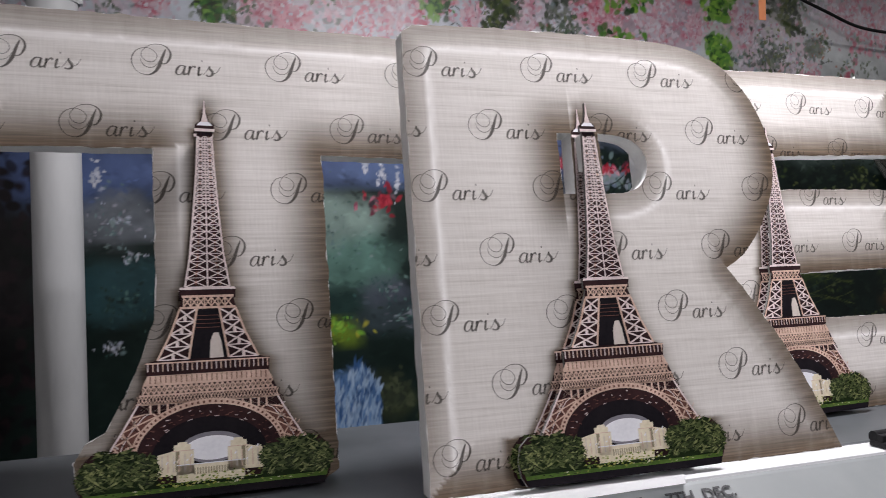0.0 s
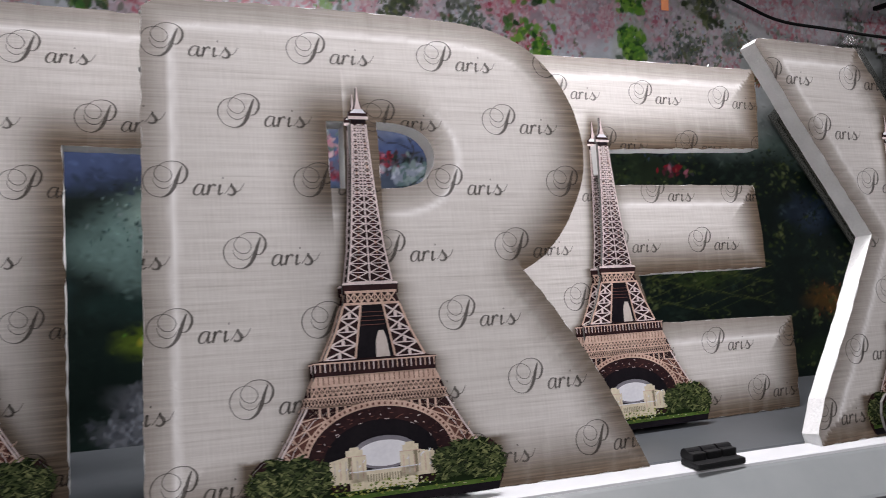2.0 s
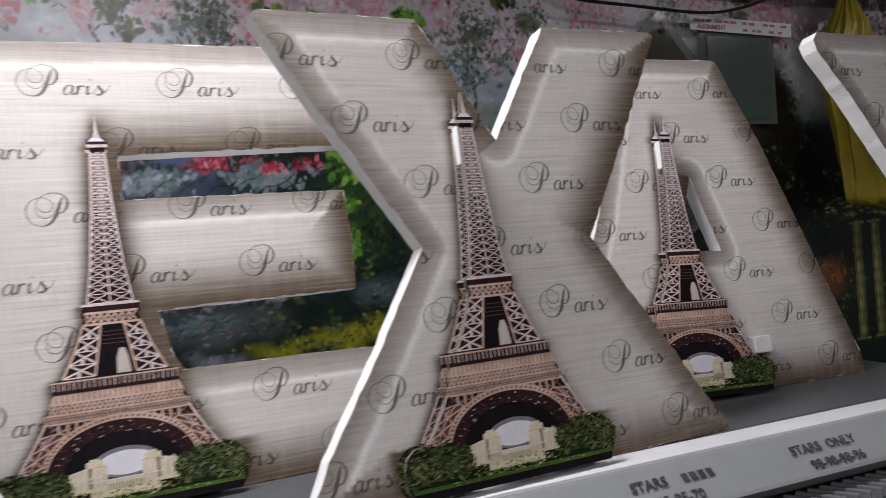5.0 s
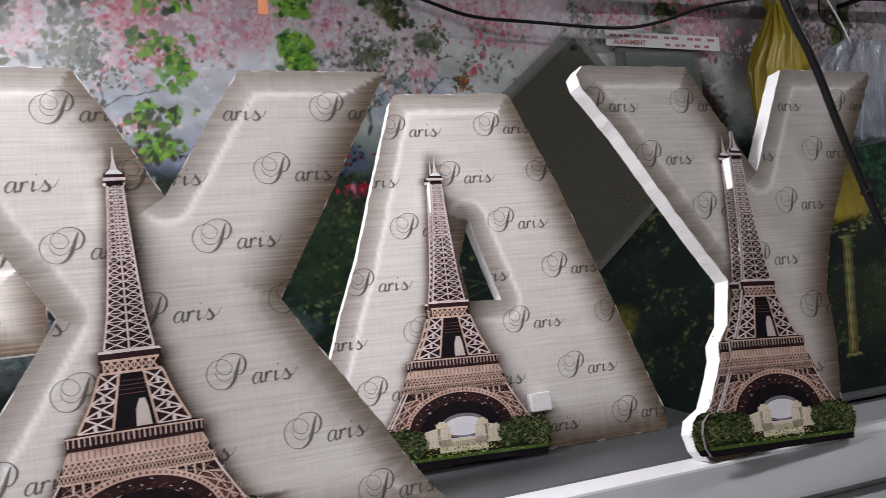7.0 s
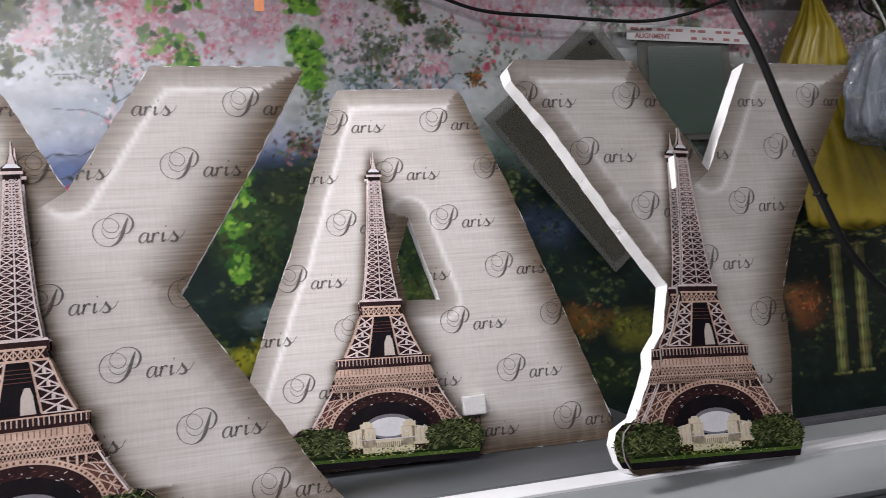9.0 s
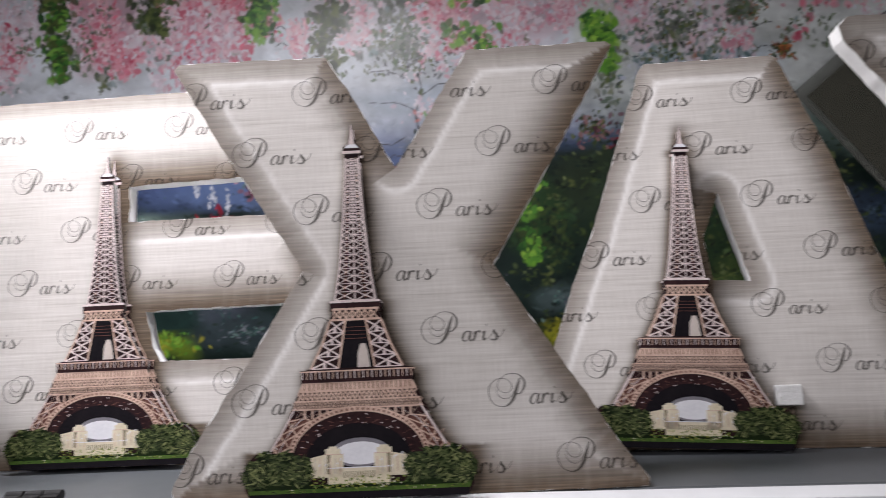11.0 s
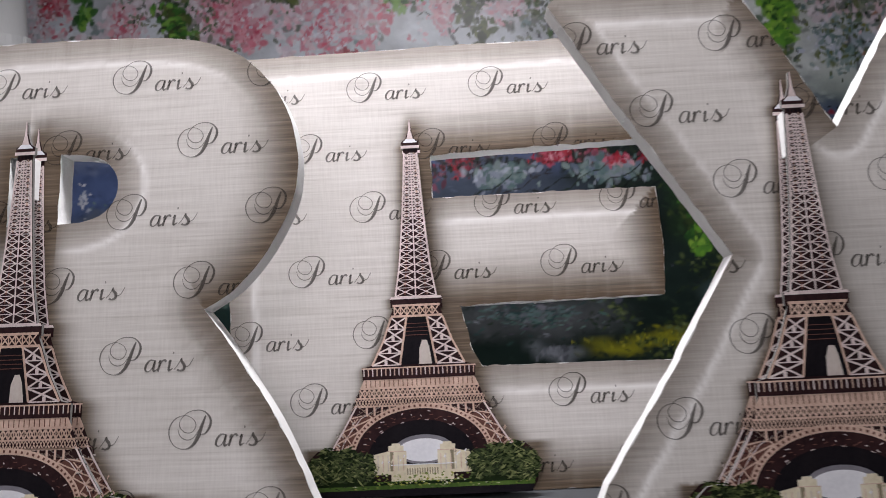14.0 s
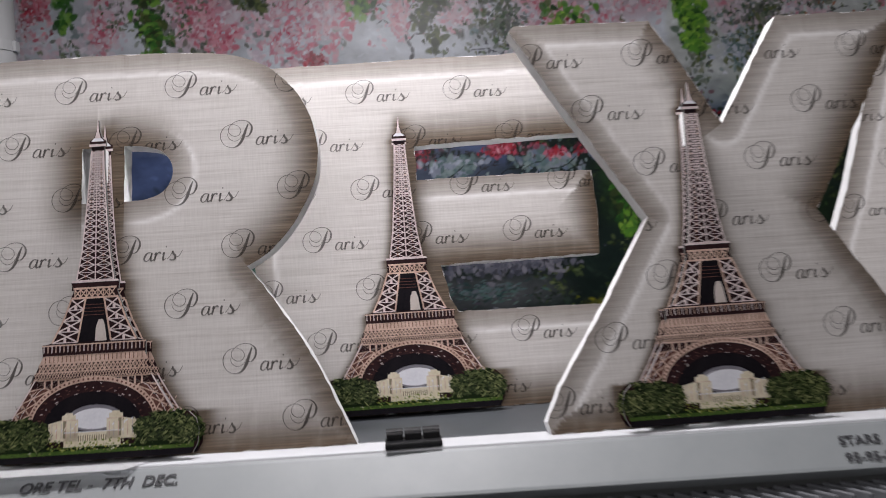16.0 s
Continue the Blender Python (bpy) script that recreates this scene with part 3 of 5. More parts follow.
for _ in range(5200):
    x, d = rnd.uniform(-0.45, 4.6), rnd.random() ** 0.9
    z = 2.2 - d * (0.40 + 0.16 * noise.noise((x * 3.3, 0.4, 1.1)))
    leafy = noise.noise((x * 4.4, z * 5.2, 3.3)) + 0.5 * noise.noise((x * 13, z * 13, 7.3))
    if leafy > 0.40:
        p.dab(x, z, rnd.uniform(0.005, 0.012), rnd.choice(OLIVE + [lin(60, 88, 50), lin(76, 104, 58), lin(92, 112, 70)]), 0.6, rnd.uniform(0, 3))
    elif leafy < -0.12:
        p.dab(x, z, rnd.uniform(0.004, 0.009), rnd.choice(WHITE + BLUSH + PINK), 0.8, rnd.uniform(0, 3))
for x, z, rx, rz, n in ((0.12, 1.93, 0.05, 0.09, 150), (0.42, 2.02, 0.05, 0.05, 60), (0.80, 2.0, 0.04, 0.05, 60), (1.06, 1.98, 0.07, 0.07, 150), (1.26, 1.88, 0.09, 0.10, 190), (1.90, 1.78, 0.05, 0.16, 220), (2.12, 1.86, 0.1, 0.1, 150), (2.32, 1.90, 0.07, 0.06, 90)):
    p.cloud(x, z, rx, rz, n, 0.011, DARK[3:] + OLIVE + IVY[2:3] + [lin(56, 84, 46), lin(70, 100, 54)])


p = Painter(0.4)      # ivy strands
for x, z0, z1, w, n, cols in ((0.11, 2.15, 1.85, 0.05, 340, OLIVE + IVY), (1.88, 2.15, 1.72, 0.05, 520, IVY + LIME), (1.50, 2.1, 1.75, 0.08, 170, LIME + IVY), (1.44, 1.72, 1.55, 0.07, 150, LIME + OLIVE),
                              (1.615, 1.50, 1.16, 0.04, 220, LIME + IVY + OLIVE[:2]), (0.80, 2.1, 1.93, 0.05, 150, IVY), (-0.18, 2.15, 1.95, 0.03, 90, IVY), (0.45, 2.1, 1.98, 0.06, 90, OLIVE),
                              (1.02, 2.1, 1.8, 0.05, 150, OLIVE), (2.2, 2.1, 1.95, 0.06, 80, OLIVE), (3.25, 2.05, 1.9, 0.05, 90, OLIVE), (4.1, 2.05, 1.8, 0.06, 150, OLIVE)):
    for k in range(n):
        s = k / n
        if noise.noise((s * 7, x * 5, 3)) < -0.18:
            continue
        p.dab(x + 0.25 * w * math.sin(9 * s) + rnd.gauss(0, 0.62) * w * (1.15 - 0.6 * s), z0 + (z1 - z0) * s, rnd.uniform(0.006, 0.02), rnd.choice(cols), 0.75, rnd.uniform(0, 3))


p = Painter(0.6)      # the painted temple
for x in (3.755, 3.858, 4.012, 4.30):
    foot = x + (-0.035 if x > 4 else -0.02)
    for j, tone in ((0, MARBLE[2]), (1, MARBLE[1]), (2, MARBLE[0]), (3, lin(112, 116, 72))):
        for k in range(9):
            z0, z1 = 0.64 + 0.052 * k, 0.64 + 0.052 * (k + 1.12)
            w0 = (foot + (x - foot) * k / 9) + (j - 1.5) * 0.0125
            p.strip([(w0, z0), (w0 + (x - foot) / 9, z1)], 0.0135, 0.0135, tuple(c * rnd.uniform(0.75, 1.1) for c in tone))
    for z in (0.635, 1.105):
        for k in range(5):
            p.dab((foot if z < 1 else x) - 0.032 + 0.016 * k, z, 0.013, rnd.choice(MARBLE), 0.5)
for k in range(260):
    p.dab(rnd.uniform(3.6, 4.6), rnd.uniform(1.125, 1.215), 0.016, rnd.choice(MARBLE if rnd.random() < 0.6 else OLIVE), 0.35)
for k in range(700):
    p.dab(rnd.uniform(3.88, 4.7), rnd.uniform(1.22, 1.72), 0.017, rnd.choice([lin(34, 92, 62), lin(48, 112, 76), lin(28, 74, 52)]), 0.8)
for i in range(7):
    for j in range(4):
        cx, cz = 4.02 + 0.09 * i, 1.27 + 0.085 * j
        for turn in range(12):
            a = turn * 0.55
            p.dab(cx + 0.032 * (1 - a / 9) * math.cos(a), cz + 0.032 * (1 - a / 9) * math.sin(a), 0.006, lin(24, 56, 42))
p.cloud(3.2, 1.62, 0.12, 0.14, 420, 0.014, [lin(60, 52, 44), lin(44, 36, 32), lin(78, 50, 40)])
p.cloud(3.42, 1.5, 0.10, 0.2, 300, 0.014, [lin(34, 28, 24), lin(50, 40, 34)])
# not temple: dark dabs that stand in for the object left of the pipe
for _ in range(500):
    p.dab(rnd.uniform(-0.85, -0.33), rnd.uniform(0.5, 1.56), 0.02, rnd.choice([lin(24, 20, 24), lin(34, 28, 32), lin(46, 34, 38)]), 0.9, rnd.uniform(0, 3))


part("printed_sheet", sheet_mesh(), mural, "soft printed garden picture")

skirting = tagged(new("baseboard", box("baseboard", 2.4, 5.2, 2.245, 2.290, 0.43, 0.452, RIB, 0.004)), "dull grey strip under the mural", "baseboard", kind="structure")

# ---- against the wall ----
pipe = tagged(new("wall_pipe"), "white painted round pipe in front of the mural", "pipe")
pipe.matrix_basis = pose(-0.217, 2.05, 0)
bm = bmesh.new()
bmesh.ops.create_cone(bm, cap_ends=True, segments=36, radius1=0.056, radius2=0.056, depth=2.75, matrix=Matrix.Translation((0, 0, 1.375)))
part("shaft", finish(bm, "shaft", PIPE, True), pipe)
bm = bmesh.new()
bmesh.ops.create_cone(bm, cap_ends=True, segments=30, radius1=0.060, radius2=0.060, depth=0.03, matrix=Matrix.Translation((0, 0, 1.745)))
box_bm(bm, 0.045, 0.067, -0.012, 0.012, 1.73, 1.76, 0.003)
part("clamp", finish(bm, "clamp", PIPE), pipe, "thin pipe clamp")


def plate(name, corners_w, corners_h, turn, x, z, mat, label, hole):
    """A clear sheet with a dark inner film, hung flat on the wall."""
    ob = tagged(new(name), label, "acrylic sheet")
    ob.matrix_basis = pose(x, WALL_Y - 0.03, z, 0, turn, 0)
    w, h = corners_w / 2, corners_h / 2
    part("sheet", box("sheet", -w, w, -0.004, 0.004, -h, h, RIM, 0.0015), ob, "clear acrylic rim")
    part("film", box("film", -w + 0.035, w - 0.03, -0.0075, -0.005, -h + 0.02, h - 0.035, mat), ob, "dark smoky film")
    if hole:
        bm = bmesh.new()
        bmesh.ops.create_cone(bm, cap_ends=True, segments=20, radius1=0.009, radius2=0.009, depth=0.012, matrix=Matrix.Rotation(math.pi / 2, 4, "X"))
        part("nail", finish(bm, "nail", RUBBER), ob, "black nail through the sheet", pose(-w + 0.06, -0.01, h - 0.06))
    for k in range(2):
        part("scratch", box("scratch", w * 0.1, w * 0.75, -0.0085, -0.0079, -h * (0.25 + 0.3 * k), -h * (0.25 + 0.3 * k) + 0.0035, RIM), ob, "pale scratch")
    return ob


plate("acrylic_sheet", 0.684, 0.522, 50.5, 2.853, 1.468, SMOKE, "dark smoky acrylic sheet hung askew on the mural", True)
plate("acrylic_sheet", 0.36, 0.36, 0, 3.182, 1.658, GREEN_PLATE, "dull green acrylic sheet against the mural", False)

note = tagged(new("paper_note"), "white paper strip with red writing taped on the mural", "note")
note.matrix_basis = pose(3.201, WALL_Y - 0.045, 1.841, 0, 1.6, 0)
part("strip", box("strip", -0.245, 0.245, -0.001, 0.001, -0.026, 0.026, PAPER), note)


def words(name, text, size, mat, parent, m, shear=0.0):
    cu = bpy.data.curves.new(name, "FONT")
    cu.body, cu.size, cu.shear, cu.extrude, cu.resolution_u, cu.offset = text, size, shear, 0.0002, 3, size * 0.022
    tmp = bpy.data.objects.new(name, cu)
    me = bpy.data.meshes.new_from_object(tmp)
    me.materials.clear()
    me.materials.append(mat)
    bpy.data.objects.remove(tmp)
    return part(name, me, parent, "", m)


def bars(parent, mat, spans, m, height):
    """Plain bars in place of writing that cannot be read."""
    for a, b in spans:
        part("written_bar", box("written_bar", a, b, -0.0004, 0.0004, 0, height, mat), parent, "", m)


words("red_word", "ALIGNMENT", 0.024, RED_INK, note, pose(-0.215, -0.0025, -0.019, 90, 0, 0))
bars(note, RED_INK, [(-0.25, -0.222), (-0.214, -0.20), (-0.192, -0.17), (-0.15, -0.118), (-0.11, -0.085), (-0.078, -0.05), (-0.02, 0.0), (0.01, 0.04), (0.08, 0.105), (0.113, 0.14), (0.17, 0.2)], pose(0.02, -0.0022, 0.007), 0.009)
bars(note, RED_INK, [(0.012, 0.034), (0.056, 0.074), (0.082, 0.1), (0.14, 0.165), (0.185, 0.205)], pose(-0.01, -0.0022, -0.018), 0.009)

rail = tagged(new("wall_rail"), "dark hanging rail along the top of the mural", "rail")
part("bar", box("bar", 2.9, 5.3, 2.12, 2.16, 1.99, 2.025, RUBBER, 0.006), rail)
for x in (3.0, 4.1, 5.2):
    part("bracket", box("bracket", x - 0.012, x + 0.012, 2.159, 2.322, 2.0, 2.016, RUBBER, 0.003), rail)
hook_a = tagged(new("wall_cable", tube("wall_cable", [(1.9, 2.2, 2.06), (2.26, 2.2, 1.945), (2.43, 2.195, 1.893), (2.656, 2.19, 1.878), (2.97, 2.19, 1.867), (3.151, 2.185, 1.893), (3.379, 2.18, 1.957), (3.9, 2.14, 2.03)], 0.0055, RUBBER)), "thin black cable sagging across the mural", "cable")
tag_ob = tagged(new("orange_ribbon"), "narrow orange ribbon hanging before the mural", "ribbon")
part("ribbon_end", box("ribbon_end", 1.713, 1.737, 1.894, 1.897, 1.788, 2.1, TAG), tag_ob)
part("ribbon_string", tube("ribbon_string", [(1.725, 1.8955, 2.09), (1.726, 1.896, 2.4), (1.725, 1.8955, 2.755)], 0.002, STRING, 6), tag_ob)


def bag(name, spine, y, depth, mat, folds, pleat, seed):
    """A hanging bag along a spine of (height, middle, half width), with folds that fan out from its neck."""
    rings, sides, verts, faces = 44, 120, [], []
    tops = [q[0] for q in spine][::-1]
    for i in range(rings):
        z = spine[0][0] + (spine[-1][0] - spine[0][0]) * (i / (rings - 1)) ** 1.1
        mid, half_w = np.interp(z, tops, [q[1] for q in spine][::-1]), np.interp(z, tops, [q[2] for q in spine][::-1])
        s = i / (rings - 1)
        for k in range(sides):
            a = 2 * math.pi * k / sides
            c, d = math.cos(a), math.sin(a)
            fold = 1 + pleat * (1 - 0.75 * s) * (0.6 * math.sin(a * folds + 2 * math.sin(s * 3 + seed)) + 0.5 * math.sin(a * folds * 1.7 + 4 * s))
            fold += 0.10 * noise.noise((c * 2 + seed, d * 2, s * 3)) + 0.05 * noise.noise((c * 7, d * 7 + seed, s * 6))
            verts.append((mid + half_w * fold * c, y + min(half_w, depth) * fold * d, z + 0.012 * noise.noise((c * 3, d * 3, s * 5 + seed))))
    for i in range(rings - 1):
        for k in range(sides):
            j = (k + 1) % sides
            faces.append((i * sides + k, i * sides + j, (i + 1) * sides + j, (i + 1) * sides + k))
    me = mesh_of(name, verts, faces, mat)
    for q in me.polygons:
        q.use_smooth = True
    return me


ybag = tagged(new("yellow_bag"), "yellow plastic carrier bag hanging full from the rail", "plastic bag")
SPINE = [(1.955, 3.605, 0.018), (1.867, 3.605, 0.05), (1.715, 3.604, 0.119), (1.572, 3.62, 0.125), (1.392, 3.69, 0.165), (1.235, 3.75, 0.205), (1.165, 3.755, 0.203), (1.14, 3.755, 0.17), (1.13, 3.755, 0.02)]
part("bag_body", bag("bag_body", SPINE, 2.123, 0.07, YELLOW, 9, 0.16, 3), ybag)
part("handle", tube("handle", [(3.60, 2.11, 1.94), (3.595, 2.105, 2.0), (3.60, 2.14, 2.038), (3.61, 2.175, 2.0), (3.61, 2.15, 1.92), (3.605, 2.12, 1.90)], 0.012, YELLOW), ybag)
cbag = tagged(new("clear_bag"), "clear crinkled plastic bag with a dark carton hanging on a string", "plastic bag")
cbag.matrix_basis = pose(-0.05, 0.023, -0.026)
SPINE = [(1.80, 3.80, 0.012), (1.785, 3.81, 0.05), (1.765, 3.83, 0.13), (1.70, 3.825, 0.172), (1.6, 3.815, 0.196), (1.5, 3.80, 0.186), (1.455, 3.79, 0.15), (1.435, 3.785, 0.08), (1.43, 3.785, 0.01)]
part("bag_body", bag("bag_body", SPINE, 1.92, 0.10, POLY, 13, 0.13, 9), cbag, "crinkled clear film")
part("goods", box("goods", -0.085, 0.085, -0.05, 0.05, -0.055, 0.055, CLOTH, 0.006), cbag, "dark blue carton", pose(3.765, 1.92, 1.525, 0, 6, 8))
part("goods", box("goods", -0.045, 0.045, -0.04, 0.04, -0.05, 0.05, PANEL, 0.008), cbag, "grey carton", pose(3.685, 1.915, 1.545, 4, -12, -20))
part("goods", box("goods", -0.06, 0.06, -0.04, 0.04, -0.05, 0.05, CLOTH, 0.012), cbag, "dark goods", pose(3.90, 1.93, 1.55, 0, 30, 0))
part("string", tube("string", [(3.80, 1.92, 1.785), (3.80, 1.97, 1.9), (3.80, 2.06, 2.05), (3.80, 2.12, 2.06)], 0.004, STRING, 6), cbag, "white string")
wire = tagged(new("bent_wire", tube("bent_wire", [(3.80, 2.1, 2.03), (3.77, 2.08, 1.9), (3.84, 2.06, 1.84), (3.80, 2.05, 1.76), (3.70, 2.05, 1.72)], 0.004, RUBBER, 6)), "bent black wire hanging by the bags", "wire")

# ---- the printer under the letters ----
TOP = 0.858
printer = tagged(new("wide_printer"), "grey wide-format printer with a white front lip", "printer")
printer.matrix_basis = pose(0, -0.026, 0)
part("deck", box("deck", -1.2, 2.26, 0.842, 1.225, TOP - 0.09, TOP - 0.001, DECK, 0.006), printer, "dark grey top deck")
part("body", box("body", -1.2, 2.9, 0.86, 1.20, 0.0, TOP - 0.092, PANEL), printer)
part("front_lip", box("front_lip", -1.2, 2.95, 0.796, 0.841, TOP - 0.016, TOP - 0.0005, LIP, 0.004), printer, "white front lip")
SLOPE_A, SLOPE_B = Vector((0, 0.795, TOP - 0.004)), Vector((0, 0.742, TOP - 0.047))
fall = SLOPE_B - SLOPE_A
verts = []
for x in (-1.2, 2.95):
    verts += [(x, SLOPE_A.y, SLOPE_A.z), (x, SLOPE_A.y - 0.004, SLOPE_A.z - 0.0026), (x, SLOPE_B.y + 0.003, SLOPE_B.z + 0.0034), (x, SLOPE_B.y, SLOPE_B.z), (x, SLOPE_B.y + 0.015, SLOPE_B.z - 0.014), (x, 0.84, SLOPE_B.z - 0.014), (x, 0.84, SLOPE_A.z - 0.014)]
n = 7
faces = [tuple(range(n)), tuple(range(2 * n - 1, n - 1, -1))] + [(k, n + k, n + (k + 1) % n, (k + 1) % n) for k in range(n)]
part("front_cover", mesh_of("front_cover", verts, faces, PANEL), printer, "pale grey sloping front cover")
part("tray", box("tray", -1.2, 2.2, 0.56, 0.80, TOP - 0.12, TOP - 0.082, RIB, 0.004), printer, "dark ribbed front tray")
part("end_panel", box("end_panel", 2.202, 2.95, 0.50, 0.80, TOP - 0.12, TOP - 0.064, PANEL, 0.004), printer, "pale grey end panel")
for k in range(60):
    x = 0.95 + 0.021 * k
    bm = bmesh.new()
    box_bm(bm, -0.0035, 0.0035, -0.03, 0.03, 0, 0.014, 0.0015)
    me = bpy.data.meshes.get("tray_rib") or finish(bm, "tray_rib", RIB)
    part("tray_rib", me, printer, "", pose(x, 0.742, TOP - 0.083, 0, 0, 34))


def on_cover(x, s):
    """A pose on the sloping cover, s of the way down it."""
    q = SLOPE_A.lerp(SLOPE_B, s)
    return pose(x, q.y - 0.0018, q.z + 0.0020, math.degrees(math.atan2(-fall.z, -fall.y)), 0, 0)


def scrawl(text, x, s, size):
    return words("marker_writing", text, size, MARKER, printer, on_cover(x, s), 0.12)


scrawl("ORE TEL -  7TH  DEC.", 0.468, 0.40, 0.021)
scrawl("STARS  ONLY", 1.752, 0.50, 0.019)
scrawl("98-98-98-96", 1.768, 0.86, 0.019)
scrawl("STARS", 1.502, 0.50, 0.019)
for k in range(4):
    me = box("marker_bar", 0.076 + 0.0125 * k, 0.085 + 0.0125 * k, -0.0002, 0.0002, 0, 0.011, MARKER)
    part("marker_bar", me, printer, "", on_cover(1.502, 0.50) @ pose(0, 0, 0, -90, 0, 0))
scrawl("95-95-95-70", 1.500, 0.87, 0.019)

clip = tagged(new("black_hinge"), "black plastic hinge clip lying on the white lip", "hinge")
clip.matrix_basis = pose(0.964, 0.790, TOP, 0, 0, 3) @ Matrix.Diagonal((0.92, 0.85, 0.9, 1))
part("leaf", box("leaf", -0.04, 0.04, -0.028, 0.012, 0.0, 0.009, RUBBER, 0.003), clip)
for k in (-1, 0, 1):
    bm = bmesh.new()
    bmesh.ops.create_cone(bm, cap_ends=True, segments=18, radius1=0.0085, radius2=0.0085, depth=0.0235, matrix=Matrix.Translation((k * 0.0262, 0.006, 0.0145)) @ Matrix.Rotation(math.pi / 2, 4, "Y"))
    box_bm(bm, k * 0.0262 - 0.0115, k * 0.0262 + 0.0115, -0.012, 0.006, 0.008, 0.019, 0.002)
    part("knuckle", finish(bm, "knuckle", RUBBER), clip)

sheet = tagged(new("paper_sheet"), "white paper offcut lying on the printer lip", "paper")
bm = bmesh.new()
vs = [bm.verts.new(q) for q in ((0.36, 0.749, TOP + 0.001), (0.60, 0.752, TOP + 0.001), (0.63, 0.80, TOP + 0.0008), (0.36, 0.80, TOP + 0.0008))]
bm.faces.new(vs)
bmesh.ops.solidify(bm, geom=bm.faces[:], thickness=0.0006)
part("offcut", finish(bm, "offcut", PAPER), sheet)
# Slab added to fill the dark zone right of the deck.
lower = tagged(new("dark_filler", box("dark_filler", 2.3, 5.2, 1.31, 2.22, 0.38, 0.43, DECK, 0.005)), "dark grey shelf below the mural", "shelf")

power = tagged(new("power_cable", tube("power_cable", [(2.16, 0.765, 1.75), (2.259, 0.755, 1.486), (2.298, 0.75, 1.401), (2.345, 0.75, 1.29), (2.407, 0.75, 1.159), (2.444, 0.75, 1.107), (2.482, 0.75, 1.07), (2.552, 0.75, 1.021), (2.70, 0.755, 0.935), (2.86, 0.775, TOP + 0.006)], 0.0058, RUBBER)), "thick black power cable hanging across the letter", "cable")
tie = part("cable_tie", box("cable_tie", -0.0068, 0.0068, -0.0068, 0.0068, -0.003, 0.003, RUBBER, 0.001), power, "", pose(2.383, 0.75, 1.208, 0, 25, 0))


# ---- the foam letters ----
THICK, RAISE = 0.027, 0.0235
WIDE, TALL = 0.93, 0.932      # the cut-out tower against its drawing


def inside(poly, pts):
    """Which of pts lie in the polygon."""
    x, y = pts[:, 0], pts[:, 1]
    res = np.zeros(len(pts), bool)
    n = len(poly)
    for i in range(n):
        (x0, y0), (x1, y1) = poly[i], poly[(i + 1) % n]
        if y0 == y1:
            continue
        res ^= ((y0 > y) != (y1 > y)) & (x < (x1 - x0) * (y - y0) / (y1 - y0) + x0)
    return res


def border(poly, pts):
    """Distance from pts to the outline, and the outward normal there; poly runs anticlockwise."""
    best, nx, ny = np.full(len(pts), 9.0), np.zeros(len(pts)), np.zeros(len(pts))
    n = len(poly)
    for i in range(n):
        a, b = np.array(poly[i]), np.array(poly[(i + 1) % n])
        d = b - a
        l = np.hypot(*d)
        s = np.clip(((pts - a) @ d) / l ** 2, 0, 1)
        e = np.hypot(*(pts - a - s[:, None] * d).T)
        near = e < best
        best[near] = e[near]
        nx[near], ny[near] = d[1] / l, -d[0] / l
    return best, nx, ny


def worn(poly, step, amount, seed):
    """The outline cut a little unevenly, as by a hot wire."""
    out, n = [], len(poly)
    for i in range(n):
        a, b = Vector(poly[i]), Vector(poly[(i + 1) % n])
        k = max(1, int((b - a).length / step))
        for j in range(k):
            q = a.lerp(b, j / k)
            w = amount * (0.4 if j == 0 else 1)
            out.append((q.x + w * noise.noise((q.x * 60, q.y * 60, seed)), q.y + w * noise.noise((q.x * 60, q.y * 60, seed + 5))))
    return out


def curved(points, steps=4):
    """A smooth open line through points."""
    out, n = [], len(points)
    for i in range(n - 1):
        a, b, c, d = (Vector(points[max(0, min(n - 1, q))]) for q in (i - 1, i, i + 1, i + 2))
        out += [tuple(0.5 * ((2 * b) + (c - a) * q + (2 * a - 5 * b + 4 * c - d) * q * q + (3 * b - a - 3 * c + d) * q ** 3)) for q in (k / steps for k in range(steps))]
    return out + [tuple(points[-1])]


def arc(cx, cy, rx, ry, a0, a1, n):
    return [(cx + rx * math.cos(math.radians(a0 + (a1 - a0) * k / n)), cy + ry * math.sin(math.radians(a0 + (a1 - a0) * k / n))) for k in range(n + 1)]


# half-widths of the tower by height over the letter's foot
SIDE = [(0.062, 0.117), (0.09, 0.099), (0.118, 0.083), (0.14, 0.0735), (0.165, 0.0735), (0.168, 0.062), (0.20, 0.046), (0.242, 0.031), (0.2425, 0.034), (0.256, 0.034), (0.257, 0.028),
        (0.30, 0.021), (0.355, 0.016), (0.41, 0.0120), (0.458, 0.0095), (0.459, 0.012), (0.468, 0.012), (0.472, 0.006), (0.485, 0.002), (0.500, 0.0008)]


def half(v):
    return float(np.interp(v, [a for a, _ in SIDE], [b for _, b in SIDE]))


def tower_outline():
    right = [(0.140, 0.004), (0.147, 0.016), (0.149, 0.035), (0.145, 0.052), (0.134, 0.062), (0.120, 0.064)] + [(w, v) for v, w in SIDE]
    return right + [(-w, v) for w, v in reversed(right)]


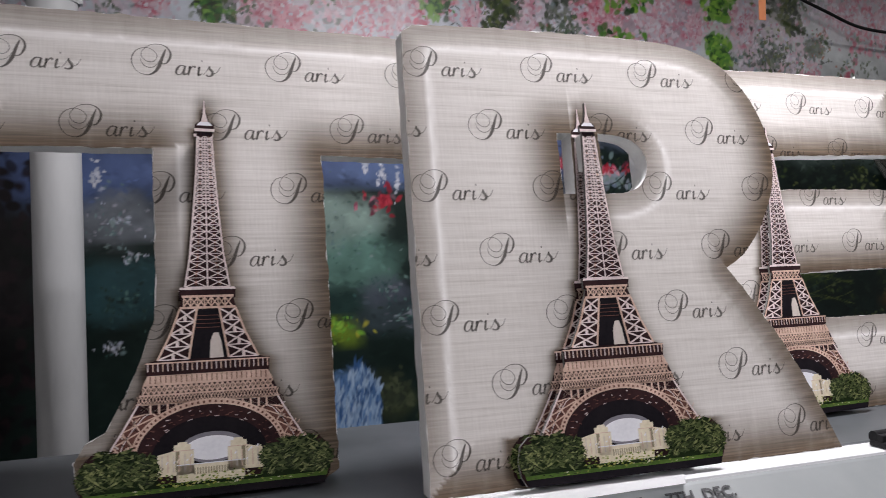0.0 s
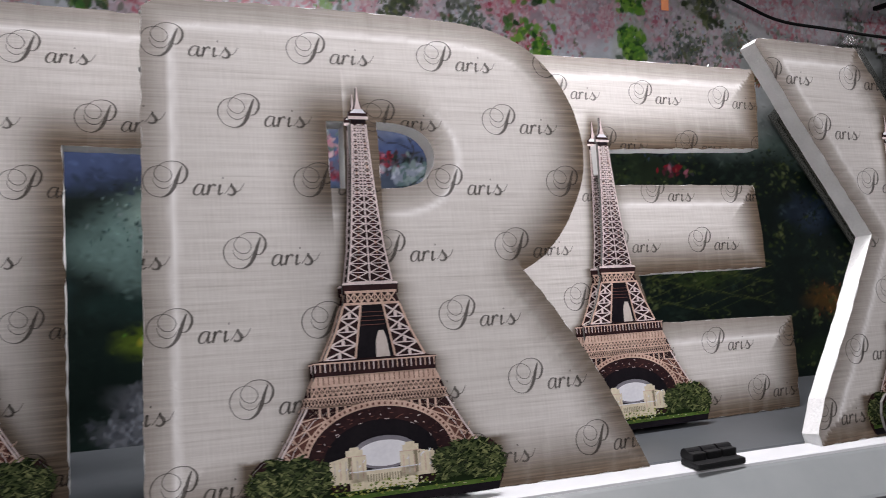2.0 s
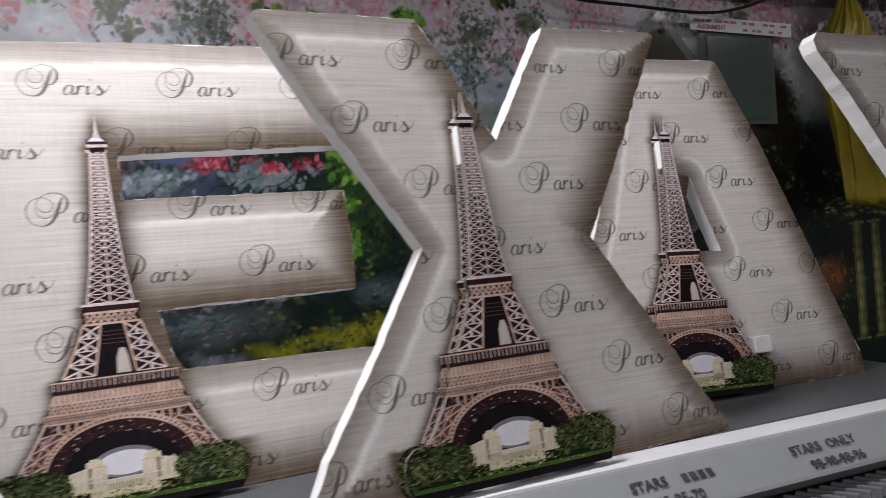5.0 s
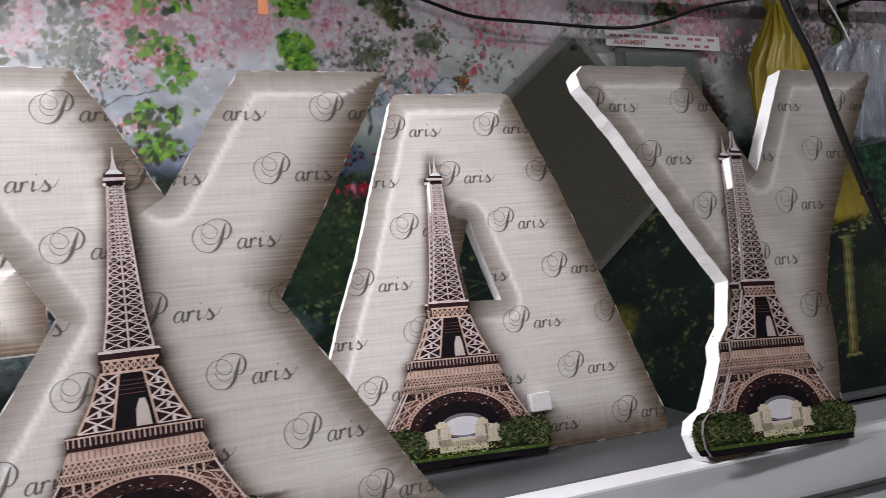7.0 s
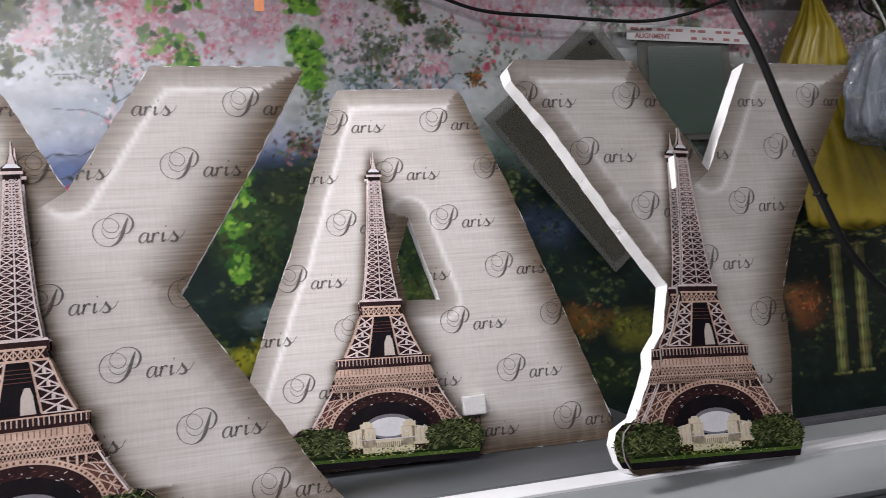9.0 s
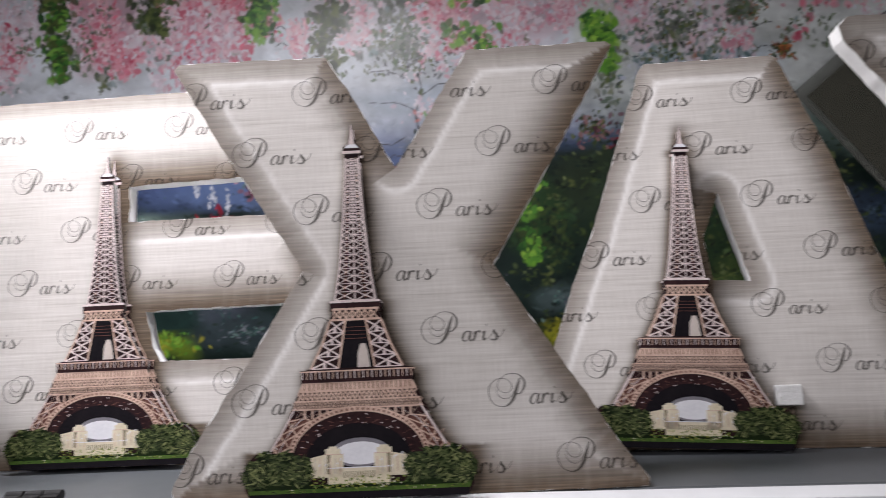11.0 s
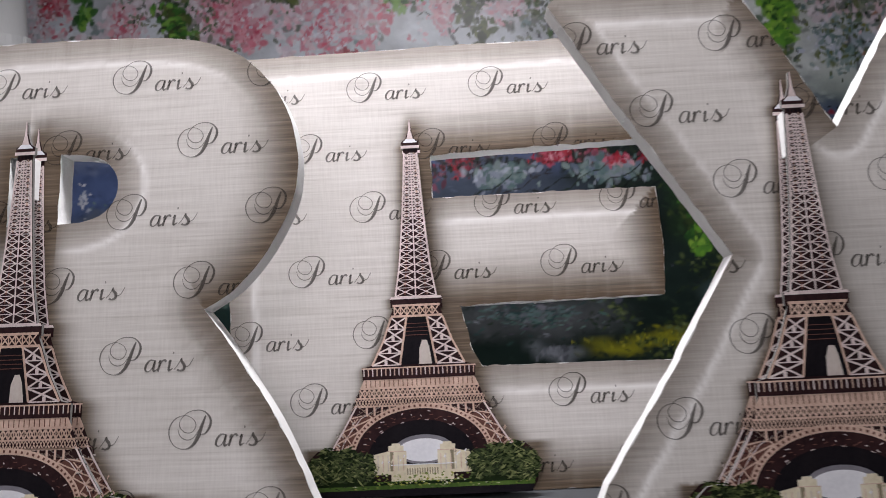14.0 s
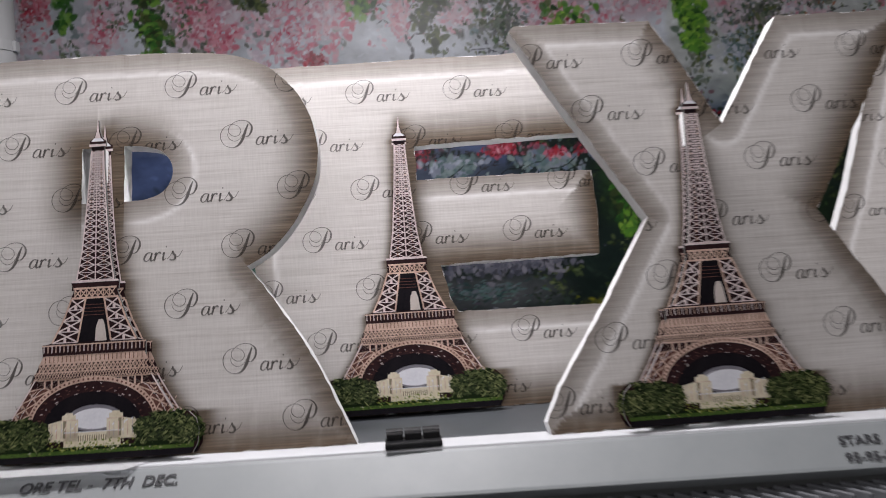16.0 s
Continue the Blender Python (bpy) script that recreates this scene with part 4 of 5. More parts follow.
class Print:
    """Flat printed shapes in thin layers towards the viewer, sorted into named pieces."""

    def __init__(self):
        self.bits = {}

    def poly(self, piece, mat, pts, layer):
        v, f, m, mats = self.bits.setdefault(piece, ([], [], [], []))
        if mat not in mats:
            mats.append(mat)
        f.append(tuple(range(len(v), len(v) + len(pts))))
        v.extend((a, -0.00025 * layer, b) for a, b in pts)
        m.append(mats.index(mat))

    def line(self, piece, mat, p, q, w, layer):
        d = Vector((q[0] - p[0], q[1] - p[1]))
        if d.length < 1e-6:
            return
        n = Vector((-d.y, d.x)).normalized() * w / 2
        self.poly(piece, mat, [(p[0] + n.x, p[1] + n.y), (p[0] - n.x, p[1] - n.y), (q[0] - n.x, q[1] - n.y), (q[0] + n.x, q[1] + n.y)], layer)

    def cross(self, piece, mat, a, b, c, d, w, layer):
        """A braced bay with corners a b (foot) and c d (head)."""
        self.line(piece, mat, a, d, w, layer)
        self.line(piece, mat, b, c, w, layer)

    def mesh(self, piece):
        v, f, m, mats = self.bits[piece]
        me = mesh_of(piece, v, f, mats)
        me.polygons.foreach_set("material_index", m)
        return me


def tower_print():
    pr, r2 = Print(), random.Random(11)
    # shaft
    v = 0.257
    while v < 0.452:
        h = min(0.0045 + 0.24 * half(v), 0.4565 - v)
        t = v + h
        a, b = half(v) - 0.001, half(t) - 0.001
        c, d = 0.0016, 0.0012
        for s in (-1, 1):
            pr.cross("shaft", IRON_LILAC, (s * a, v), (s * c, v), (s * b, t), (s * d, t), 0.0012, 2)
            pr.line("shaft", IRON_LILAC, (s * a, v), (s * b, t), 0.0020, 3)
            pr.line("shaft", IRON_RUST, (s * (a + c) / 2, v + 0.2 * h), (s * (b + d) / 2, t - 0.2 * h), 0.0022, 1)
        pr.line("shaft", IRON_LILAC, (0, v), (0, t), 0.0018, 3)
        pr.line("shaft", IRON_LILAC, (-a, v), (a, v), 0.0009, 2)
        for q in (-1, 1):
            x, z, w = q * (a + c) / 2 + r2.uniform(-0.001, 0.001), v + h / 2, r2.uniform(0.0009, 0.0018)
            pr.poly("shaft", r2.choice((IRON_LILAC, IRON_TAN, GLOW)), [(x - w, z), (x, z - w), (x + w, z), (x, z + w)], 3)
            x, z = q * r2.uniform(0.3, 0.9) * a, v + r2.uniform(0.1, 0.9) * h
            pr.line("shaft", r2.choice((IRON_RUST, IRON_LILAC, IRON_TAN)), (x, z), (x + r2.uniform(-0.003, 0.003), z + r2.uniform(0.001, 0.003)), 0.0008, 2)
        if v > 0.36:
            pr.line("shaft", IRON_LILAC, (-b * 0.9, t - h / 2), (b * 0.9, t - h / 2), 0.0016, 2)
        v = t
    pr.poly("spire", IRON_LILAC, [(-0.0125, 0.4585), (0.0125, 0.4585), (0.0125, 0.4625), (-0.0125, 0.4625)], 3)
    pr.poly("spire", IRON_DARK, [(-0.0115, 0.4625), (0.0115, 0.4625), (0.0105, 0.4665), (-0.0105, 0.4665)], 3)
    pr.poly("spire", PALE, [(-0.010, 0.4665), (0.010, 0.4665), (0.0055, 0.4715), (-0.0055, 0.4715)], 3)
    pr.poly("spire", IRON_LILAC, [(-0.0045, 0.4715), (0.0045, 0.4715), (0.0016, 0.483), (0.0005, 0.500), (-0.0005, 0.500), (-0.0016, 0.483)], 3)
    for k in range(4):
        pr.poly("spire", NIGHT, [(-0.0075 + 0.0042 * k, 0.4535), (-0.0055 + 0.0042 * k, 0.4535), (-0.0055 + 0.0042 * k, 0.4575), (-0.0075 + 0.0042 * k, 0.4575)], 4)
    # second platform
    pr.poly("second_platform", IRON_LILAC, [(-0.0345, 0.2535), (0.0345, 0.2535), (0.033, 0.2565), (-0.033, 0.2565)], 3)
    pr.poly("second_platform", IRON_DARK, [(-0.0325, 0.2465), (0.0325, 0.2465), (0.0345, 0.2535), (-0.0345, 0.2535)], 3)
    pr.poly("second_platform", IRON_TAN, [(-0.031, 0.2435), (0.031, 0.2435), (0.0315, 0.2465), (-0.0315, 0.2465)], 3)
    for k in range(7):
        x = -0.029 + 0.0083 * k
        pr.cross("second_platform", IRON_TAN, (x, 0.2325), (x + 0.0083, 0.2325), (x, 0.2435), (x + 0.0083, 0.2435), 0.0016, 3)
        pr.line("second_platform", IRON_TAN, (x, 0.2325), (x, 0.2435), 0.0015, 3)
    pr.poly("second_platform", IRON_TAN, [(-0.0345, 0.2295), (0.0345, 0.2295), (0.0335, 0.2325), (-0.0335, 0.2325)], 3)
    # middle legs
    for s in (-1, 1):
        v = 0.168
        for k in range(4):
            t = v + 0.0154
            a, b = half(v) - 0.0015, half(t) - 0.0015
            c, d = 0.024 - 0.0105 * (v - 0.168) / 0.0615, 0.024 - 0.0105 * (t - 0.168) / 0.0615
            pr.cross("middle_leg_west" if s < 0 else "middle_leg_east", IRON_LILAC, (s * a, v), (s * c, v), (s * b, t), (s * d, t), 0.0021, 2)
            pr.line("middle_leg_west" if s < 0 else "middle_leg_east", IRON_LILAC, (s * (a + c) / 2, v), (s * (a + c) / 2, v + 0.006), 0.0040, 2)
            pr.line("middle_leg_west" if s < 0 else "middle_leg_east", IRON_TAN, (s * a, v), (s * b, t), 0.0026, 3)
            pr.line("middle_leg_west" if s < 0 else "middle_leg_east", IRON_TAN, (s * c, v), (s * d, t), 0.0026, 3)
            pr.line("middle_leg_west" if s < 0 else "middle_leg_east", IRON_LILAC, (s * a, v), (s * c, v), 0.0014, 3)
            v = t
    pr.poly("opening", NIGHT, [(-0.022, 0.168), (0.022, 0.168), (0.0125, 0.2295), (-0.0125, 0.2295)], 1)
    pr.poly("opening", GLOW, [(0.001, 0.168), (0.018, 0.168), (0.0150, 0.190), (0.012, 0.199), (0.006, 0.199), (0.002, 0.188)], 2)
    for k in range(4):
        pr.line("opening", IRON_RUST, (-0.016, 0.206 + 0.005 * k), (0.014, 0.206 + 0.005 * k), 0.0008, 2)
    # first platform and frieze
    pr.poly("first_platform", IRON_DARK, [(-0.073, 0.1535), (0.073, 0.1535), (0.0745, 0.166), (-0.0745, 0.166)], 2)
    pr.line("first_platform", IRON_TAN, (-0.0745, 0.1645), (0.0745, 0.1645), 0.0018, 3)
    for k in range(26):
        x = -0.0715 + 0.00572 * k
        pr.line("first_platform", IRON_TAN if k % 2 else IRON_LILAC, (x, 0.1545), (x, 0.164), 0.0013, 3)
    pr.poly("first_platform", IRON_DARK, [(-0.070, 0.1500), (0.070, 0.1500), (0.073, 0.1535), (-0.073, 0.1535)], 3)
    pr.poly("frieze", IRON_TAN, [(-0.077, 0.1395), (0.077, 0.1395), (0.072, 0.150), (-0.072, 0.150)], 2)
    for k in range(24):
        x = -0.069 + 0.006 * k
        pr.line("frieze", IRON_RUST, (x, 0.1405), (x, 0.149), 0.0011, 3)
    pr.poly("frieze", IRON_DARK, [(-0.091, 0.105), (0.091, 0.105), (0.077, 0.1395), (-0.077, 0.1395)], 2)
    for z, w, x in ((0.1388, 0.0022, 0.077), (0.1265, 0.0022, 0.082), (0.1165, 0.0016, 0.086)):
        pr.line("frieze", IRON_TAN, (-x, z), (x, z), w, 3)
    for k in range(25):
        x, g = -0.0775 + 0.0062 * k, 0.0062
        pr.cross("frieze", IRON_TAN, (x, 0.1275), (x + g, 0.1275), (x, 0.138), (x + g, 0.138), 0.0017, 3)
        pr.line("frieze", IRON_TAN, (x, 0.1275), (x, 0.138), 0.0011, 3)
    for k in range(42):
        x, g = -0.084 + 0.004 * k, 0.004
        pr.cross("frieze", IRON_TAN, (x, 0.117), (x + g, 0.117), (x, 0.1258), (x + g, 0.1258), 0.0010, 3)
    for s in (-1, 1):
        for k in range(6):
            x = s * (0.020 + 0.0098 * k)
            pr.line("frieze", IRON_TAN, (x, 0.104), (x, 0.117), 0.0026, 3)
            pr.poly("frieze", IRON_TAN, [(x, 0.117), (x + s * 0.0098, 0.117), (x + s * 0.0098, 0.1155), (x + s * 0.0049, 0.1148), (x, 0.1155)], 3)
    # arch with its dark vault and the pale sky beyond
    ring = lambda rx, ry, n=40: arc(0.0, 0.052, rx, ry, 0, 180, n)
    outer, mid, vault = ring(0.093, 0.0665), ring(0.086, 0.0595), ring(0.068, 0.045)
    for k in range(40):
        pr.poly("arch", IRON_TAN, [outer[k], outer[k + 1], mid[k + 1], mid[k]], 4)
        a, b = Vector(outer[k]).lerp(Vector(mid[k]), 0.3), Vector(outer[k]).lerp(Vector(mid[k]), 0.7)
        pr.line("arch", IRON_RUST, a, b, 0.0026, 5)
        if k % 2 == 0:
            for _ in range(3):
                q = Vector(mid[k]).lerp(Vector(vault[k]), r2.uniform(0.1, 0.9))
                pr.line("arch", r2.choice((IRON_LILAC, IRON_RUST, IRON_RUST)), q, q + Vector((r2.uniform(-0.005, 0.005), r2.uniform(-0.002, 0.002))), 0.0009, 5)
            if 5 < k < 35 and k % 3 == 0:
                pr.line("arch", IRON_LILAC, vault[k], vault[k + 1], 0.0006, 5)
    for k in range(40):
        pr.poly("vault", IRON_DARK, [mid[k], mid[k + 1], vault[k + 1], vault[k]], 4)
        pr.poly("vault", NIGHT, [vault[k], vault[k + 1], (0.0, 0.052)], 4)
    pr.poly("vault", NIGHT, [(-0.066, 0.052), (-0.066, 0.03), (0.066, 0.03), (0.066, 0.052)], 4)
    pr.poly("pale_sky", DUSK, arc(0.003, 0.060, 0.038, 0.0185, 0, 360, 24)[:-1], 4.6)
    pr.poly("pale_sky", PALE, arc(0.003, 0.059, 0.033, 0.0145, 0, 360, 24)[:-1], 5)
    # lower legs
    for s in (-1, 1):
        v = 0.052
        for k in range(4):
            t = v + 0.0165
            a, b = half(max(v, 0.062)) + (0.004 if v < 0.06 else 0) - 0.001, half(t) - 0.001
            arch_x = lambda z: 0.093 * math.sqrt(max(0.0, 1 - ((z - 0.052) / 0.0665) ** 2))
            c, d = min(arch_x(v), a - 0.004), min(arch_x(t), b - 0.004)
            pr.poly("lower_leg_west" if s < 0 else "lower_leg_east", IRON_RUST, [(s * a, v), (s * c, v), (s * d, t), (s * b, t)], 1)
            pr.cross("lower_leg_west" if s < 0 else "lower_leg_east", IRON_TAN, (s * a, v), (s * c, v), (s * b, t), (s * d, t), 0.0017, 2)
            pr.line("lower_leg_west" if s < 0 else "lower_leg_east", IRON_LILAC, (s * a, v), (s * b, t), 0.0022, 3)
            pr.line("lower_leg_west" if s < 0 else "lower_leg_east", IRON_TAN, (s * c, t), (s * b, v + 0.004), 0.0012, 2)
            pr.line("lower_leg_west" if s < 0 else "lower_leg_east", IRON_LILAC, (s * (a + c) / 2, v), (s * (b + d) / 2, t), 0.0011, 2)
            for _ in range(9):
                x, z = s * (c + (a - c) * r2.uniform(0.1, 0.95)), r2.uniform(v, t)
                pr.line("lower_leg_west" if s < 0 else "lower_leg_east", r2.choice((IRON_DARK, IRON_DARK, IRON_TAN, GLOW)), (x, z), (x + r2.uniform(-0.006, 0.006), z + r2.uniform(-0.005, 0.005)), r2.uniform(0.0008, 0.0018), 2)
            v = t
    # the pale palace
    for s in (-1, 1):
        pr.poly("palace", CREAM, [(s * 0.062, 0.030), (s * 0.020, 0.030), (s * 0.020, 0.058), (s * 0.0235, 0.0585), (s * 0.0235, 0.0655), (s * 0.043, 0.0655), (s * 0.043, 0.059), (s * 0.062, 0.055)], 6)
        for k in range(6):
            x = s * (0.024 + 0.0065 * k)
            pr.line("palace", GLOW if k % 2 else IRON_TAN, (x, 0.034), (x, 0.054), 0.0011, 7)
        pr.line("palace", IRON_TAN, (s * 0.020, 0.0585), (s * 0.045, 0.0585), 0.0008, 7)
        pr.poly("palace", OLD_STONE, [(s * 0.0365, 0.034), (s * 0.041, 0.034), (s * 0.041, 0.058), (s * 0.0365, 0.058)], 6.5)
        pr.poly("palace", CREAM, [(s * 0.027, 0.0655), (s * 0.039, 0.0655), (s * 0.038, 0.0685), (s * 0.028, 0.0685)], 6)
        for k in range(9):
            x, z = s * r2.uniform(0.022, 0.06), r2.uniform(0.036, 0.056)
            pr.line("palace", r2.choice((OLD_STONE, PALE, CREAM)), (x, z), (x + 0.002, z + r2.uniform(0.001, 0.004)), 0.0016, 7)
    pr.poly("palace", CREAM, [(-0.04, 0.018), (0.04, 0.018), (0.04, 0.042), (-0.04, 0.042)], 6)
    for k in range(13):
        x = -0.019 + 0.0032 * k
        pr.line("palace", OLD_STONE, (x, 0.029), (x, 0.037), 0.0014, 7)
    pr.line("palace", PALE, (-0.04, 0.0415), (0.04, 0.0415), 0.0012, 7)
    # hedges, blooms and lawn
    for s, piece in ((-1, "hedge_west"), (1, "hedge_east")):
        lumps = [(0.074, 0.039, 0.014, 0.018), (0.095, 0.044, 0.018, 0.0205), (0.118, 0.043, 0.019, 0.0215), (0.136, 0.036, 0.013, 0.018)]
        for lx, lz, lw, lh in lumps:
            pr.poly(piece, HEDGE_BASE, [(s * (lx + lw * (1 + 0.1 * math.sin(7 * q)) * math.cos(q)), lz + lh * (1 + 0.08 * math.sin(6 * q + 1)) * math.sin(q)) for q in [0.2618 * k for k in range(24)]], 8 + lx)
        for k in range(520):
            lx, lz, lw, lh = lumps[k % 4]
            a, r = r2.uniform(0, 6.28), math.sqrt(r2.random()) * 1.08
            x, z = s * (lx + lw * r * math.cos(a)), lz + lh * r * math.sin(a)
            w, h, q = r2.uniform(0.002, 0.0068), r2.uniform(0.0007, 0.0017), r2.uniform(-0.9, 1.1)
            ca, sa = math.cos(q), math.sin(q)
            pr.poly(piece, LEAF, [(x + u * ca - t * sa, z + u * sa + t * ca) for u, t in ((-w, 0), (0, -h), (w, 0), (0, h))], 9 + k * 0.004)
        pr.poly(piece, HEDGE_BASE, [(s * 0.060, 0.020), (s * 0.147, 0.020), (s * 0.147, 0.027), (s * 0.060, 0.026)], 8.5)
    for k in range(120):
        x, z = r2.uniform(-0.062, 0.062), r2.uniform(0.016, 0.032 if r2.random() < 0.6 else 0.024)
        w = r2.uniform(0.001, 0.0024)
        pr.poly("flower_bed", BLOOM, [(x - w, z), (x, z - w * 0.7), (x + w, z), (x, z + w * 0.7)], 9 + k * 0.004)
    pr.poly("lawn", LAWN, [(-0.142, 0.012), (0.142, 0.012), (0.144, 0.0215), (-0.144, 0.0215)], 8.2)
    pr.poly("lawn", NIGHT, [(-0.139, 0.003), (0.139, 0.003), (0.142, 0.012), (-0.142, 0.012)], 8.2)
    for k in range(90):
        x, z, w = r2.uniform(-0.138, 0.138), r2.uniform(0.013, 0.02), r2.uniform(0.001, 0.003)
        pr.poly("lawn", LEAF if k % 3 else BLOOM, [(x - w, z), (x, z - 0.0007), (x + w, z), (x, z + 0.0007)], 8.4)
    pr.poly("lawn", HEDGE_BASE, [(-0.138, 0.017), (0.138, 0.017), (0.138, 0.0205), (-0.138, 0.0205)], 8.6)
    return pr


OLD_STONE = printed("print_old_stone", (0.20, 0.17, 0.11), (0.30, 0.26, 0.18))
TOWER = tower_print()
TOWER_PIECES = {k: TOWER.mesh(k) for k in TOWER.bits if not k.startswith("middle_leg")}
BRACES = []
for key in ("middle_leg_west", "middle_leg_east"):
    bv, bf, bmi, bmats = TOWER.bits[key]
    BRACES += [mesh_of("leg_brace", [bv[q] for q in f], [tuple(range(len(f)))], bmats[k]) for f, k in zip(bf, bmi)]
PIECE_LABEL = {"shaft": "lilac iron lattice shaft", "arch": "tan lattice arch", "vault": "black vault under the arch", "palace": "cream stone palace", "lawn": "green lawn strip",
               "hedge_west": "dark green hedge", "hedge_east": "dark green hedge", "lower_leg_west": "rust-brown lattice leg", "lower_leg_east": "rust-brown lattice leg", "frieze": "tan pierced frieze", "opening": "dark opening with a pale glow"}


def extruded(name, poly, holes, y0, y1, mats, seed=0):
    """A cut board: face at y0 and y1, with its cut sides."""
    bm = bmesh.new()
    loops = []
    for pl in (poly, *holes):
        vs = [bm.verts.new((a, y0, b)) for a, b in pl]
        loops.append(vs)
    edges = [bm.edges.new((vs[i], vs[(i + 1) % len(vs)])) for vs in loops for i in range(len(vs))]
    bmesh.ops.triangle_fill(bm, use_beauty=True, use_dissolve=False, edges=edges)
    front = bm.faces[:]
    g = bmesh.ops.extrude_face_region(bm, geom=front)
    bmesh.ops.translate(bm, vec=(0, y1 - y0, 0), verts=[e for e in g["geom"] if isinstance(e, bmesh.types.BMVert)])
    return finish(bm, name, mats)


def face_mesh(poly, holes, tower_u, lean):
    """The printed front: a fine grid that carries the airbrushed border and the tower's shaded halo."""
    bm = bmesh.new()
    edges = []
    for pl in (poly, *holes):
        vs = [bm.verts.new((a, -0.0006, b)) for a, b in pl]
        edges += [bm.edges.new((vs[i], vs[(i + 1) % len(vs)])) for i in range(len(vs))]
    bmesh.ops.triangle_fill(bm, use_beauty=True, use_dissolve=False, edges=edges)
    us, vs = [a for a, _ in poly], [b for _, b in poly]
    for lo, hi, axis in ((min(us), max(us), 0), (min(vs), max(vs), 2)):
        q = lo + 0.0052
        while q < hi:
            co, no = [0, 0, 0], [0, 0, 0]
            co[axis], no[axis] = q, 1
            bmesh.ops.bisect_plane(bm, geom=bm.verts[:] + bm.edges[:] + bm.faces[:], plane_co=co, plane_no=no, dist=1e-6)
            q += 0.0052
    for f in bm.faces:
        if f.normal.y > 0:
            f.normal_flip()
    me = bpy.data.meshes.new("printed_face")
    bm.to_mesh(me)
    bm.free()
    me.materials.append(LINEN)
    co = np.empty(len(me.vertices) * 3)
    me.vertices.foreach_get("co", co)
    pts = co.reshape(-1, 3)[:, (0, 2)]
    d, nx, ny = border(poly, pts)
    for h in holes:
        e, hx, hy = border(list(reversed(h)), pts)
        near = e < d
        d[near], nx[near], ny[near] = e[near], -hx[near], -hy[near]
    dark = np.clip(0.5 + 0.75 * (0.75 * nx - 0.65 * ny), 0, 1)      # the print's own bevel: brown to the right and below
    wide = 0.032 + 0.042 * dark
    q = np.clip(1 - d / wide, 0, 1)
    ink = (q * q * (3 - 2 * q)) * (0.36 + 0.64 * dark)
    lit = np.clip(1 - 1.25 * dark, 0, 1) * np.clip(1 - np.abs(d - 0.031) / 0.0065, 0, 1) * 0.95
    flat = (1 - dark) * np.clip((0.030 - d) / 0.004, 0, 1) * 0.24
    # the printed halo beside the tower, with the cut-out's cast shade coloured in
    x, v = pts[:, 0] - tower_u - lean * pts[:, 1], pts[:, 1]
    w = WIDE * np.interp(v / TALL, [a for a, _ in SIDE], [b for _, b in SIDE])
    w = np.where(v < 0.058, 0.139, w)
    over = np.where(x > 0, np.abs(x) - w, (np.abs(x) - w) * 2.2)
    halo_shade = np.exp(-np.clip(over, 0, None) ** 2 / (2 * 0.0135 ** 2)) * np.clip((0.49 - v) / 0.03, 0, 1)
    ink = 1 - (1 - np.clip(ink + flat, 0, 1)) * (1 - halo_shade * 0.96)
    for key, val in (("ink", ink), ("shine", lit * (1 - halo_shade))):
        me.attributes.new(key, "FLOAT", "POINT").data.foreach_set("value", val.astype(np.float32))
    return me


# the printed word, drawn as pen strokes: points and pen width, in thousandths of the word's own grid
def pen(points, widths, steps=6):
    pts = [Vector(q) for q in points]
    out = []
    n = len(pts)
    for i in range(n - 1):
        a, b, c, d = pts[max(i - 1, 0)], pts[i], pts[i + 1], pts[min(i + 2, n - 1)]
        for k in range(steps):
            s = k / steps
            q = 0.5 * ((2 * b) + (c - a) * s + (2 * a - 5 * b + 4 * c - d) * s * s + (3 * b - a - 3 * c + d) * s ** 3)
            out.append((q, widths[i] + (widths[i + 1] - widths[i]) * s))
    out.append((pts[-1], widths[-1]))
    quads = []
    rib = []
    for i, (q, w) in enumerate(out):
        d = (out[min(i + 1, len(out) - 1)][0] - out[max(i - 1, 0)][0])
        m = Vector((-d.y, d.x)).normalized() * (w * 0.44 + 0.1) if d.length > 0 else Vector((0, w / 2))
        rib.append((q + m, q - m))
    for i in range(len(rib) - 1):
        quads.append((rib[i][0], rib[i][1], rib[i + 1][1], rib[i + 1][0]))
    return quads


